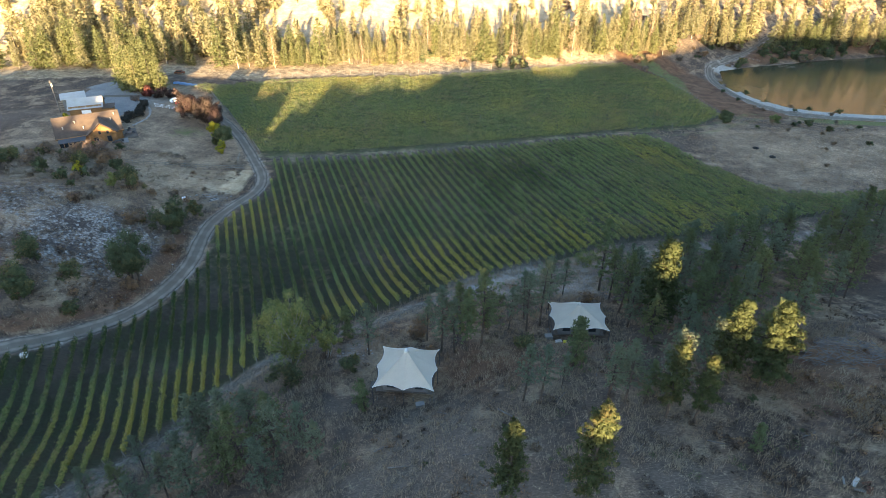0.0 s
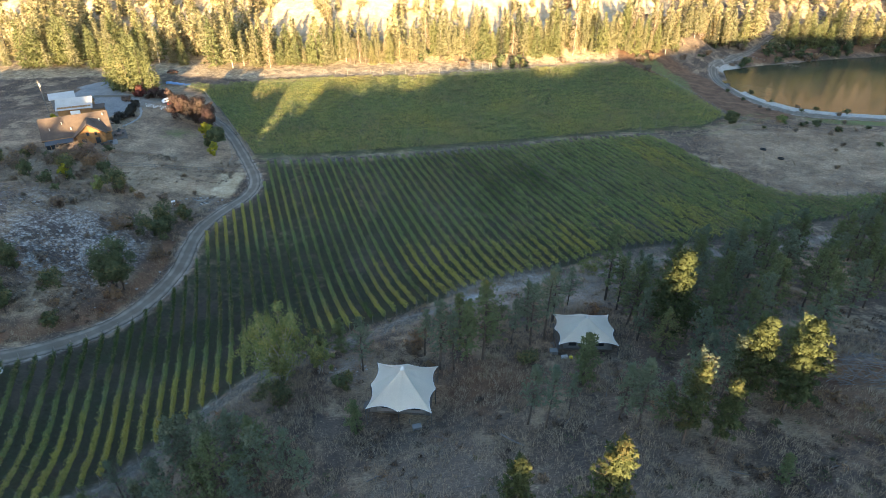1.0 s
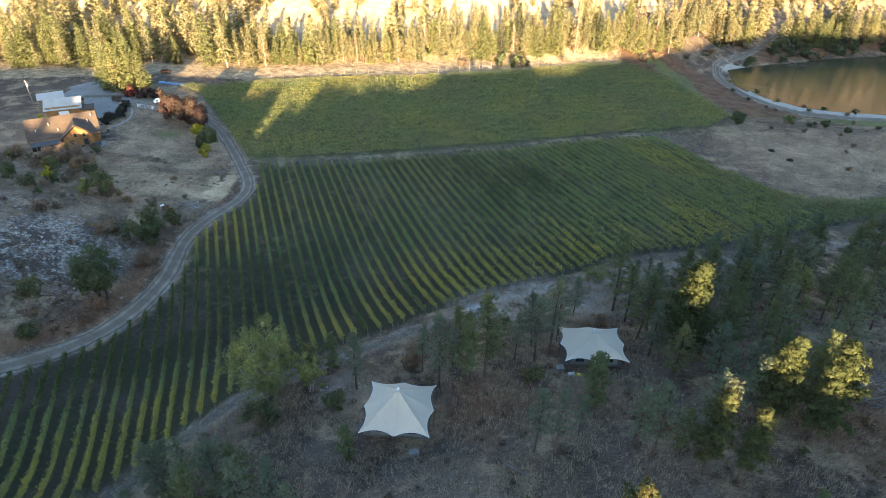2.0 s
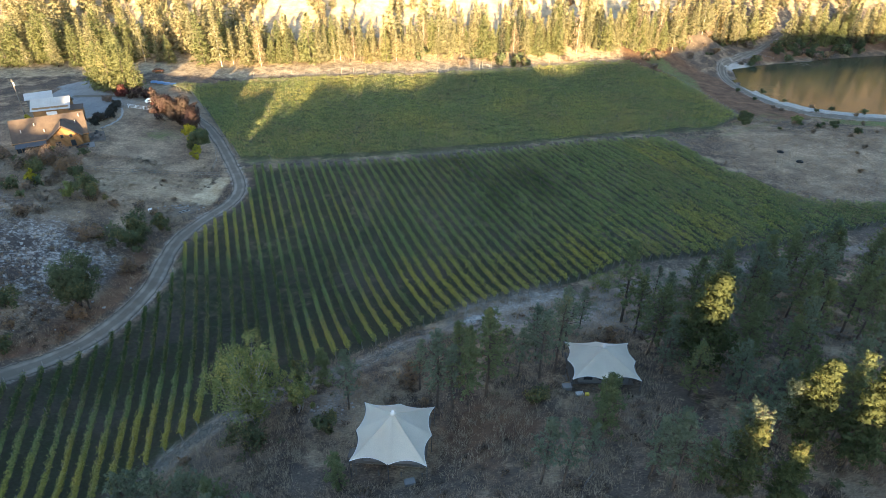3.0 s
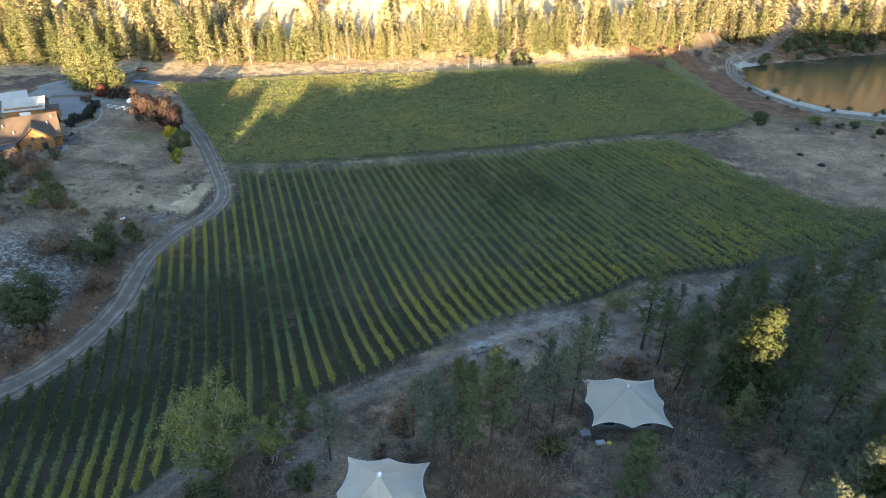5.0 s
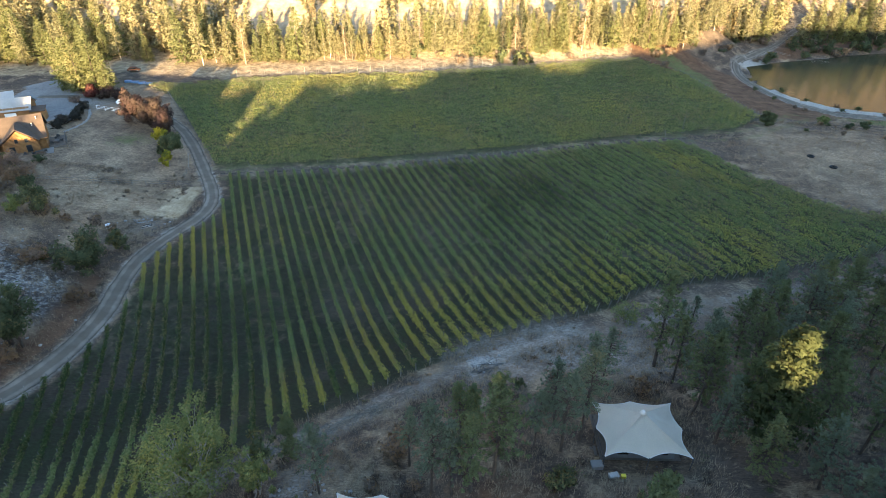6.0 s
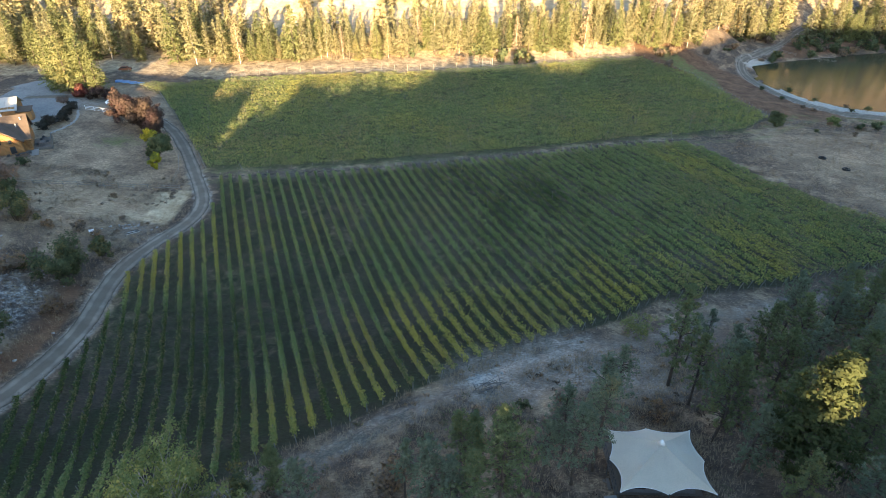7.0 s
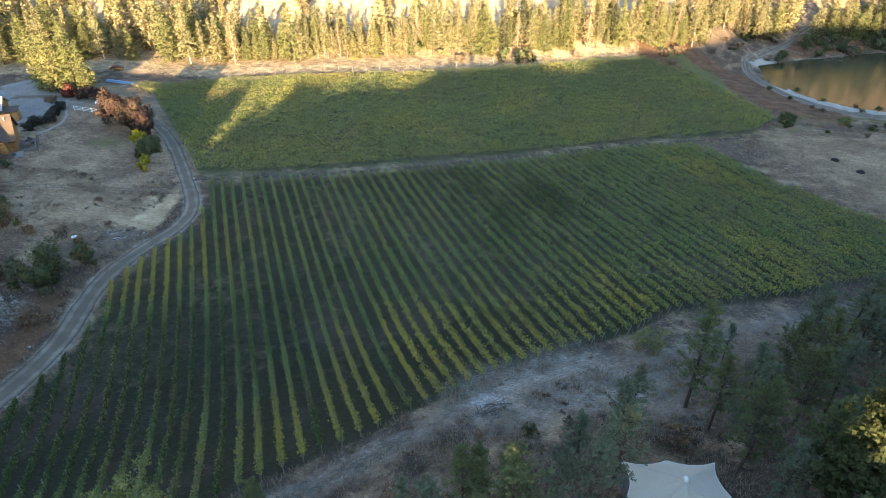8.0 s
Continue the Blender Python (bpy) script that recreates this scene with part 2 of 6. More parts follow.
M_STONE = surf("grey_stone", (0.18, 0.17, 0.16), (0.30, 0.29, 0.27), 0.7, 0.9, 0.8, island=0.6)
M_CONCRETE = surf("grey_concrete", (0.15, 0.145, 0.14), (0.21, 0.205, 0.195), 0.15, 0.9, 0.2)
M_WHITE = surf("white_paint", (0.74, 0.74, 0.73), (0.82, 0.82, 0.81), 0.8, 0.6, 0.1)
M_BLUE = surf("blue_plastic", (0.10, 0.22, 0.42), (0.14, 0.28, 0.50), 1.0, 0.4, 0.1)
M_RUSTY = surf("rusty_metal", (0.12, 0.05, 0.03), (0.22, 0.10, 0.055), 1.2, 0.8, 0.4, 0.3)
M_REDP = surf("red_paint", (0.42, 0.05, 0.05), (0.50, 0.08, 0.07), 1.0, 0.4, 0.1)
M_YELP = surf("yellow_plastic", (0.65, 0.50, 0.04), (0.75, 0.58, 0.06), 1.0, 0.5, 0.1)
M_BLACK = surf("black_rubber", (0.015, 0.015, 0.015), (0.03, 0.03, 0.03), 1.0, 0.8, 0.3)


# ---- building helpers ----
def mesh_np(name, verts, faces, attrs=None, smooth=False, normals=None):
    """A mesh from arrays; all faces have the same number of corners. normals round the shading of leaf masses."""
    me = bpy.data.meshes.new(name)
    verts, faces = np.asarray(verts, np.float32), np.asarray(faces, np.int32)
    n, k = faces.shape
    me.vertices.add(len(verts))
    me.vertices.foreach_set("co", verts.ravel())
    me.loops.add(n * k)
    me.loops.foreach_set("vertex_index", faces.ravel())
    me.polygons.add(n)
    me.polygons.foreach_set("loop_start", np.arange(0, n * k, k, dtype=np.int32))
    me.polygons.foreach_set("use_smooth", np.full(n, smooth or normals is not None))
    for key, values in (attrs or {}).items():
        a = me.attributes.new(key, "FLOAT", "POINT")
        a.data.foreach_set("value", np.asarray(values, np.float32))
    me.update(calc_edges=True)
    if normals is not None:
        a = me.attributes.new("custom_normal", "FLOAT_VECTOR", "POINT")
        a.data.foreach_set("vector", np.asarray(normals, np.float32).ravel())
    return me


def piece(name, me, material, parent=None, label="", m=None):
    """Links mesh data as one object under a thing or a part."""
    if not me.materials:
        me.materials.append(material)
    ob = new(name, me)
    if parent:
        ob.parent = parent
    if m is not None:
        ob.matrix_basis = m
    return tagged(ob, label)


def part(name, bm, material, parent=None, label="", m=None, smooth=False):
    me = bpy.data.meshes.new(name)
    bmesh.ops.recalc_face_normals(bm, faces=bm.faces)
    bm.to_mesh(me)
    bm.free()
    if smooth:
        me.polygons.foreach_set("use_smooth", np.full(len(me.polygons), True))
    return piece(name, me, material, parent, label, m)


def thing(name, m, label, category, group="", kind=""):
    e = new(name)
    e.empty_display_size = 0.3
    e.matrix_basis = m
    return tagged(e, label, category, group, kind)


def box(bm, x0, x1, y0, y1, z0, z1, bevel=0.0):
    r = bmesh.ops.create_cube(bm, size=1.0)
    vs = r["verts"]
    bmesh.ops.transform(bm, verts=vs, matrix=Matrix.LocRotScale(((x0 + x1) / 2, (y0 + y1) / 2, (z0 + z1) / 2), None, (x1 - x0, y1 - y0, z1 - z0)))
    if bevel:
        es = list({e for v in vs for e in v.link_edges})
        bmesh.ops.bevel(bm, geom=es, offset=bevel, segments=1, affect="EDGES")


def tube(bm, a, b, r0, r1, sides=8):
    a, b = Vector(a), Vector(b)
    d = b - a
    q = d.to_track_quat("Z", "Y").to_matrix().to_4x4()
    bmesh.ops.create_cone(bm, cap_ends=True, segments=sides, radius1=r0, radius2=r1, depth=d.length, matrix=Matrix.Translation((a + b) / 2) @ q)


def prism(bm, pts, y0, y1):
    """A profile in x and z, drawn out along y."""
    lo = [bm.verts.new((x, y0, z)) for x, z in pts]
    hi = [bm.verts.new((x, y1, z)) for x, z in pts]
    bm.faces.new(lo)
    bm.faces.new(hi[::-1])
    for i in range(len(pts)):
        j = (i + 1) % len(pts)
        bm.faces.new((lo[i], hi[i], hi[j], lo[j]))


def shell(bm, quad, thick):
    """A slab under a quad of corners."""
    n = (Vector(quad[1]) - Vector(quad[0])).cross(Vector(quad[2]) - Vector(quad[0])).normalized()
    top = [bm.verts.new(p) for p in quad]
    low = [bm.verts.new(Vector(p) - n * thick) for p in quad]
    bm.faces.new(top)
    bm.faces.new(low[::-1])
    for i in range(4):
        j = (i + 1) % 4
        bm.faces.new((top[i], low[i], low[j], top[j]))


def unit(a):
    return a / (np.linalg.norm(a, axis=1, keepdims=True) + 1e-9)


def blades(rng, c, size, out=None, ratio=0.4, spread=1.0, face=None):
    """Pointed leaves, one triangle each, round the centres c; out pulls their long way along a direction, face is the side they turn to."""
    n = len(c)
    a = rng.normal(size=(n, 3)) * spread
    if out is not None:
        a = a + out
    a = unit(a)
    face = unit(rng.normal(size=(n, 3))) if face is None else unit(face)
    b = unit(np.cross(a, face + rng.normal(size=(n, 3)) * 0.3))
    b = np.where((np.cross(b, a) * face).sum(1, keepdims=True) > 0, b, -b)
    s = np.asarray(size)[:, None] if np.ndim(size) else size
    v = np.stack([c - a * s * 0.4 - b * s * ratio * 0.5, c - a * s * 0.4 + b * s * ratio * 0.5, c + a * s * 0.6], 1).reshape(-1, 3)
    return v, np.arange(3 * n).reshape(n, 3), np.repeat(face, 3, 0)


def sticks(segs, sides=4):
    """Tapered sticks as one array: rows of a, b, ra, rb."""
    A = np.array([s[0] for s in segs], float)
    B = np.array([s[1] for s in segs], float)
    ra = np.array([s[2] for s in segs], float)
    rb = np.array([s[3] for s in segs], float)
    d = B - A
    d /= np.linalg.norm(d, axis=1, keepdims=True) + 1e-9
    ref = np.where(np.abs(d[:, 2:3]) > 0.9, np.array([[1.0, 0, 0]]), np.array([[0, 0, 1.0]]))
    u = np.cross(d, ref)
    u /= np.linalg.norm(u, axis=1, keepdims=True) + 1e-9
    w = np.cross(d, u)
    vs = []
    for P, r in ((A, ra), (B, rb)):
        for k in range(sides):
            an = 2 * math.pi * k / sides
            vs.append(P + (u * math.cos(an) + w * math.sin(an)) * r[:, None])
    n = len(segs)
    V = np.stack(vs, 1).reshape(-1, 3)
    base = np.arange(n)[:, None] * 2 * sides
    F = [np.concatenate([base + k, base + (k + 1) % sides, base + sides + (k + 1) % sides, base + sides + k], 1) for k in range(sides)]
    return V, np.concatenate(F)


# ---- the lie of the land ----
def ss(a, b, x):
    t = np.clip((np.asarray(x, float) - a) / (b - a), 0, 1)
    return t * t * (3 - 2 * t)


def bell(x, y, cx, cy, s):
    return np.exp(-((x - cx) ** 2 + (y - cy) ** 2) / (2 * s * s))


def along(x, y, line):
    """Distance from points to a polyline."""
    best = np.full(np.shape(x), 1e9)
    for (ax, ay), (bx, by) in zip(line, line[1:]):
        dx, dy = bx - ax, by - ay
        t = np.clip(((x - ax) * dx + (y - ay) * dy) / (dx * dx + dy * dy), 0, 1)
        best = np.minimum(best, np.hypot(x - ax - t * dx, y - ay - t * dy))
    return best


def inside(x, y, poly):
    hit = np.zeros(np.shape(x), bool)
    for (ax, ay), (bx, by) in zip(poly, poly[1:] + poly[:1]):
        if ay != by:
            hit ^= ((ay > y) != (by > y)) & (x < (bx - ax) * (y - ay) / (by - ay) + ax)
    return hit


LAKE = [(135, 284), (130.5, 262), (132.5, 240), (141, 227), (152, 221.5), (168, 218), (190, 216), (225, 222), (262, 246), (285, 290), (262, 322), (225, 312), (196, 306), (172, 297), (152, 291)]
LANE = [(-78, 64), (-72.9, 71.7), (-67, 76.3), (-61.2, 83.3), (-58, 89.7), (-56.2, 98.5), (-55.6, 107.6), (-57.0, 114.5), (-57.3, 123.4), (-54.7, 132.3), (-51, 138.5), (-50, 145), (-52, 151), (-57.5, 161.8), (-64.7, 175.7), (-72.3, 188.5), (-80, 198), (-90, 205.5), (-102.5, 211.5), (-116, 213.5), (-128, 213)]
LOWER = [(-52, 40), (-44.5, 50), (-39.7, 56.6), (-33, 62.5), (-27, 67.5), (-16.2, 72.6), (-9, 76.8), (-2.4, 82), (9.5, 91), (20, 95.5), (30, 97), (44, 103), (60, 108), (80, 113), (110, 125)]
MIDDLE = [(-55, 160.2), (-38.3, 161.9), (-21.4, 164), (-4.2, 167.6), (21, 174.2), (48.4, 182.8), (69, 186.4), (90, 189.5), (108, 203), (120, 214)]
SHORE = [(190, 334), (176, 327), (160, 311), (152, 303), (138, 293), (130, 284), (126.5, 274), (124.8, 260), (125.2, 243.5), (129.5, 229), (136, 218.5), (150, 213), (168, 209.5), (215, 207)]
EASTTRACK = [(62, 20), (49, 38), (46.5, 44), (48.5, 52), (56, 62), (72, 76)]


def RIDGE_TOP(x):
    """Crest of the ridge behind the valley: a notched skyline."""
    z = 41.3 + 0.8 * np.sin(x * 0.11) + 0.5 * np.sin(x * 0.29 + 1.3) + 1.6 * ss(-12, 8, x) + 5.0 * ss(45, 110, x) + 5.0 * ss(110, 170, x) + 5.5 * ss(-112, -122, x)
    for cx, deep, w in ((-57.0, 6.5, 2.0), (-50.0, 4.0, 2.2), (-103.0, 4.0, 6.0), (-69.0, 1.2, 3.0), (-88.0, 2.2, 4.0), (-36.0, 1.3, 9.0)):
        z = z - deep * np.exp(-0.5 * ((x - cx) / w) ** 2)
    return z


def land(x, y):
    """Height of the ground."""
    x, y = np.asarray(x, float), np.asarray(y, float)
    near = ss(108, 38, y + 0.08 * x)
    west = ss(-52, -95, x + 0.18 * (y - 110))
    up = ss(0, 300, y)
    z = 9.43 + near * (-5.65 + 18.33 * ss(-45, 5, x) + 3.34 * ss(20, 60, x)) - 5.49 * bell(x, y, -35, 105, 24)
    z = z + west * (5.53 - 1.98 * ss(140, 175, y)) + 2.74 * ss(130, 240, y) * ss(60, -70, x) + 3.9 * ss(215, 275, y) * ss(140, 60, x)
    z = z - 1.65 * ss(45, 85, x) * ss(70, 130, y) * ss(190, 150, y) + 3.23 * ss(262, 300, y)
    z = z - 4.21 * bell(x, y, -4, 57, 9) + 3.53 * bell(x, y, -28, 64, 14)
    z = z - 3.14 * ss(80, 140, x) * ss(180, 215, y) * ss(305, 292, y) - 8.13 * up + 0.58 * up * ss(60, 150, x)
    z = z + 11.6 * ss(140, 125, x) * ss(270, 310, y) * 0.6 + 11.99 * ss(75, 150, x) * ss(140, 70, y) + 7.15 * ss(-60, -110, x) * ss(140, 105, y)
    z = z + 4.0 * ss(61, 43, y) * ss(-36, -48, x)
    # level pads cut for the two tents
    for cx, cy, pad in ((-5.0, 58.2, 14.7), (20.8, 69.8, 14.8)):
        k = 0.75 * ss(6.5, 3.0, np.maximum(np.abs(x - cx), np.abs(y - cy)))
        z = z * (1 - k) + pad * k
    # the sunlit slope beyond the valley, and the ridge behind
    v = 8.0 * np.logaddexp(0, (y - 314 - 0.08 * x) / 8.0)
    z = z + 420 * (1 - np.exp(-0.60 * v / 420)) * (1 + 0.12 * np.sin(x * 0.021 + 1.0) * ss(320, 420, y))
    k = ss(24, -70, y)
    z = z * (1 - k) + RIDGE_TOP(x) * k - 14 * ss(-80, -220, y)
    z = z + 60 * ss(260, 900, np.abs(x)) * ss(-200, 100, y) + 20 * ss(1200, 3000, np.hypot(x, y))
    z = z - 2.6 * ss(132, 160, x) * ss(284, 298, y) * ss(340, 318, y)
    # the lake's basin
    d = along(x, y, LAKE + LAKE[:1])
    d = np.where(inside(x, y, LAKE), -d, d)
    k = ss(9, -1, d)
    return z * (1 - k) + (0.10 * np.clip(d, -14, 6) - 0.05) * k


def zat(x, y):
    return float(land(x, y))


def at(x, y, sink=0.1, turn=0.0, scale=1.0, lean=(0, 0)):
    return pose(x, y, zat(x, y) - sink, lean[0], lean[1], turn) @ Matrix.Scale(scale, 4)


BLOCK_NEAR = [(36, 108), (29, 103.5), (20.7, 99.8), (9.8, 95.2), (-2.5, 87.0), (-9.4, 81.5), (-16.8, 77.2), (-30.3, 67.2), (-37.6, 59.5), (-42.7, 54.5), (-46, 49.5), (-52, 40), (-86, 40), (-77, 62), (-70.5, 70.5), (-64, 76.3), (-58, 84), (-55, 91), (-53.4, 99), (-52.8, 107.6), (-54.4, 114.5), (-54.6, 122.5), (-52.3, 130.3), (-47.4, 139.4), (-48.2, 151), (-51.5, 158.2), (-38.3, 159.8), (-21.4, 161.6), (-4.2, 165), (21, 171.4), (48.4, 180.2), (67, 182.8), (72, 176), (78.9, 158.9), (86.9, 143.8), (92, 138.7), (106.7, 137.8), (124, 138.5), (116, 131), (90, 124), (73.8, 118), (57.3, 112.3), (45, 109.5)]
BLOCK_FAR = [(-55.5, 164), (-38.3, 165), (-21.4, 167.2), (-4.2, 170.6), (21, 177.2), (48.4, 185.8), (68, 189.6), (89, 193), (104.5, 209), (102.8, 232), (97, 258), (84, 273.5), (57, 269), (29.8, 261), (-1, 251.5), (-39.8, 246), (-76.5, 239), (-101, 227.5), (-90, 222), (-77.5, 202), (-66.6, 183)]


def grown(lo, a, b, hi, step, more=1.13):
    mid = list(np.arange(a, b, step))
    left, right, s = [], [], step
    p = a
    while p > lo:
        s *= more
        p -= s
        left.append(p)
    s, p = step, mid[-1]
    while p < hi:
        s *= more
        p += s
        right.append(p)
    return np.array(left[::-1] + mid + right)


xs = grown(-3400, -112, 118, 3400, 1.2, 1.07)
ys = np.concatenate([grown(-3400, 28, 118, 117, 1.0, 1.09)[:-1], grown(117, 118, 275, 3600, 1.7, 1.06)])
GX, GY = np.meshgrid(xs, ys)
fx, fy = GX.ravel(), GY.ravel()
fz = land(fx, fy)
d_lane, d_low, d_mid, d_shore = along(fx, fy, LANE), along(fx, fy, LOWER), along(fx, fy, MIDDLE), along(fx, fy, SHORE)
d_east = along(fx, fy, EASTTRACK)
in_near, in_far = inside(fx, fy, BLOCK_NEAR), inside(fx, fy, BLOCK_FAR)
d_vine = np.minimum(along(fx, fy, BLOCK_NEAR + BLOCK_NEAR[:1]), along(fx, fy, BLOCK_FAR + BLOCK_FAR[:1]))
d_vine = np.where(in_near | in_far, -d_vine, d_vine)
d_lake = along(fx, fy, LAKE + LAKE[:1])
d_lake = np.where(inside(fx, fy, LAKE), -d_lake, d_lake)
alley = in_near * ss(78, 118, fy - 0.25 * fx)
a_soil = ss(0.9, -0.6, d_vine) * np.where(in_far, 0.55, 1.0 - 0.42 * alley)
a_bare = np.maximum.reduce([ss(2.6, 1.0, d_lane), 0.56 * ss(5.0, 0.3, d_low), 0.30 * ss(2.2, 0.6, d_mid), ss(3.4, 1.2, d_shore), 0.30 * ss(2.4, 0.6, d_east),
                            1.0 * bell(fx, fy, 9, 89.5, 6.0), 0.95 * bell(fx, fy, 17, 93.0, 6.0), 1.0 * bell(fx, fy, 24, 89.5, 5.5), 0.5 * bell(fx, fy, 30, 91.5, 5.0), 0.6 * bell(fx, fy, -14, 66, 4), 0.6 * bell(fx, fy, -60, 135, 4.0), 0.9 * bell(fx, fy, -113, 205, 10), 0.8 * bell(fx, fy, -124, 216, 9), 0.25 * bell(fx, fy, 100, 147, 9)])
a_rock = np.maximum.reduce([1.0 * bell(fx, fy, -75, 106, 10), 0.55 * bell(fx, fy, -97, 112, 14), 0.45 * bell(fx, fy, -92, 92, 12)])
a_rust = np.maximum.reduce([ss(-3, 3, d_vine) * ss(19, 8, along(fx, fy, [(96, 280), (110, 262), (115, 240), (121, 222)])), 0.7 * ss(7, 2, np.abs(d_lake - 11)) * ss(120, 136, fx) * ss(236, 222, fy), 0.8 * ss(1, 4, d_lake) * ss(26, 14, d_lake) * ss(140, 160, fx) * ss(285, 295, fy),
                            0.8 * ss(11, 4, d_lane) * ss(2.2, 3.4, d_lane) * ss(125, 112, fy) * (d_vine > 4), 0.75 * bell(fx, fy, 6, 60, 6), 0.45 * bell(fx, fy, 0, 51, 3), 0.5 * bell(fx, fy, 20, 61, 6), 0.6 * bell(fx, fy, 43, 47, 5), 0.8 * bell(fx, fy, 46, 54, 8), 0.7 * bell(fx, fy, 56, 58, 9), 0.4 * bell(fx, fy, 14, 57, 4), 0.45 * bell(fx, fy, -18, 60, 4)])
a_lush = np.maximum.reduce([0.62 * ss(0.5, -1.0, d_vine) * in_far, 0.45 * alley, 0.55 * bell(fx, fy, -84, 180, 5), 0.8 * ss(3.2, 0.8, np.abs(d_mid - 2.6)) * ss(60, 40, fx * 0 + 50), 0.8 * ss(7, 2, np.abs(d_lake - 16)) * ss(120, 150, fx) * ss(230, 215, fy), 0.6 * ss(8, 3, along(fx, fy, [(99, 236), (104, 262), (96, 282)]))])
a_salt = ss(8.0, 4.0, d_lake) * ss(-3.4, -0.8, d_lake) * (ss(262, 247, fy) * ss(196, 176, fx) + bell(fx, fy, 140, 285, 7)) + 0.9 * bell(fx, fy, 6.4, 88.2, 1.5)
# western slope: pale dry grass that also stands in for haze and bounced light
a_straw = np.maximum.reduce([0.62 * ss(-54, -64, fx) * ss(112, 135, fy) * ss(240, 225, fy) * ss(-150, -130, fx), 0.95 * bell(fx, fy, 108, 172, 20), 0.8 * bell(fx, fy, 100, 150, 12), 0.9 * bell(fx, fy, 135, 165, 25), 0.8 * bell(fx, fy, -84, 168, 15), 0.35 * bell(fx, fy, -74, 147, 12), 0.7 * bell(fx, fy, -108, 148, 14)])
a_gold = (0.10 + 0.90 * ss(-100, -62, fx)) * (1 - 0.6 * ss(105, 130, fx)) * ss(286, 306, fy - 0.16 * np.maximum(fx - 60, 0)) + 0.55 * ss(250, 256, fy - 0.12 * fx) * ss(120, 60, fx) + 1.2 * ss(137, 140, fy) * ss(153.5, 151, fy - 0.15 * (fx + 62)) * ss(-90, -80, fx) * ss(-53, -57, fx)
YARD = [(-138, 226), (-131, 231), (-121, 218), (-112, 213), (-108.5, 205), (-109, 193), (-112, 188), (-116, 190), (-114, 198), (-126, 202), (-134, 210)]
d_yard = along(fx, fy, YARD + YARD[:1])
a_paved = ss(1.2, -0.8, np.where(inside(fx, fy, YARD), -d_yard, d_yard)) * 1.6
quiet = np.minimum.reduce([ss(1.5, 5, np.minimum.reduce([d_lane, d_low, d_mid, d_shore])), ss(-1, 3, d_vine), ss(0, 5, d_lake), ss(6, 9, np.hypot(fx + 5, fy - 58.2)), ss(6, 9, np.hypot(fx - 20.8, fy - 69.8)), ss(14, 22, np.hypot(fx + 108, fy - 169))])
rough_z = np.array([noise.fractal(Vector((x * 0.16, y * 0.16, 3.0)), 1.0, 2.0, 3) if q > 0 and -160 < x < 200 and 0 < y < 420 else 0.0 for x, y, q in zip(fx, fy, quiet)])
fz = fz + rough_z * quiet * (0.22 + 0.35 * a_rock + 1.2 * ss(320, 360, fy))
ny, nx = GX.shape
idx = np.arange(ny * nx).reshape(ny, nx)
quads = np.stack([idx[:-1, :-1].ravel(), idx[:-1, 1:].ravel(), idx[1:, 1:].ravel(), idx[1:, :-1].ravel()], 1)
ground = piece("ground", mesh_np("ground", np.stack([fx, fy, fz], 1), quads, {"soil": a_soil, "bare": a_bare, "rock": a_rock, "rust": a_rust, "lush": a_lush, "salt": a_salt, "gold": a_gold, "paved": a_paved, "straw": a_straw}, True), M_GROUND)
tagged(ground, "dry grass hillside and valley floor with bare earth patches", "ground", kind="structure")


def ribbon(name, line, width, label, lift=0.05, seed=1, fade=0.25, strength=1.0):
    """A worn track with ragged edges that follows the ground."""
    rng = np.random.default_rng(seed)
    P = np.array(line, float)
    seg = np.hypot(*np.diff(P, axis=0).T)
    s = np.concatenate([[0], np.cumsum(seg)])
    n = int(s[-1] / 0.8)
    u = np.linspace(0, s[-1], n)
    k = np.exp(-0.5 * (np.arange(-9, 10) / 4.0) ** 2)
    k /= k.sum()
    C = np.stack([np.interp(u, s, P[:, i]) for i in (0, 1)], 1)
    C = np.stack([np.convolve(np.pad(C[:, i], 9, mode="reflect", reflect_type="odd"), k, "valid") for i in (0, 1)], 1)
    T = np.gradient(C, axis=0)
    T /= np.linalg.norm(T, axis=1, keepdims=True)
    N = np.stack([-T[:, 1], T[:, 0]], 1)
    cols = np.linspace(-1, 1, 13)
    rag = np.convolve(rng.normal(size=n + 8), np.ones(9) / 9, "valid") * fade
    V, R, Wn = [], [], []
    for c in cols:
        w = width / 2 * c * (1 + rag * abs(c))
        xy = C + N * w[:, None]
        edge = 1 - abs(c) ** 6
        ruts = np.exp(-((abs(c) - 0.5) / 0.2) ** 2)
        V.append(np.column_stack([xy, land(xy[:, 0], xy[:, 1]) + lift * edge - 0.02 * (1 - edge) - 0.05 * ruts + 0.03]))
        R.append(np.full(n, ruts))
        Wn.append(np.full(n, strength * (1 - abs(c) ** 3)))
    V, R, Wn = np.stack(V, 1), np.stack(R, 1), np.stack(Wn, 1)
    m = len(cols)
    ii = np.arange(n * m).reshape(n, m)
    F = np.stack([ii[:-1, :-1].ravel(), ii[:-1, 1:].ravel(), ii[1:, 1:].ravel(), ii[1:, :-1].ravel()], 1)
    ob = piece(name, mesh_np(name, V.reshape(-1, 3), F, {"rut": R.ravel(), "worn": Wn.ravel()}, True), M_TRACK)
    return tagged(ob, label, "track", kind="structure")


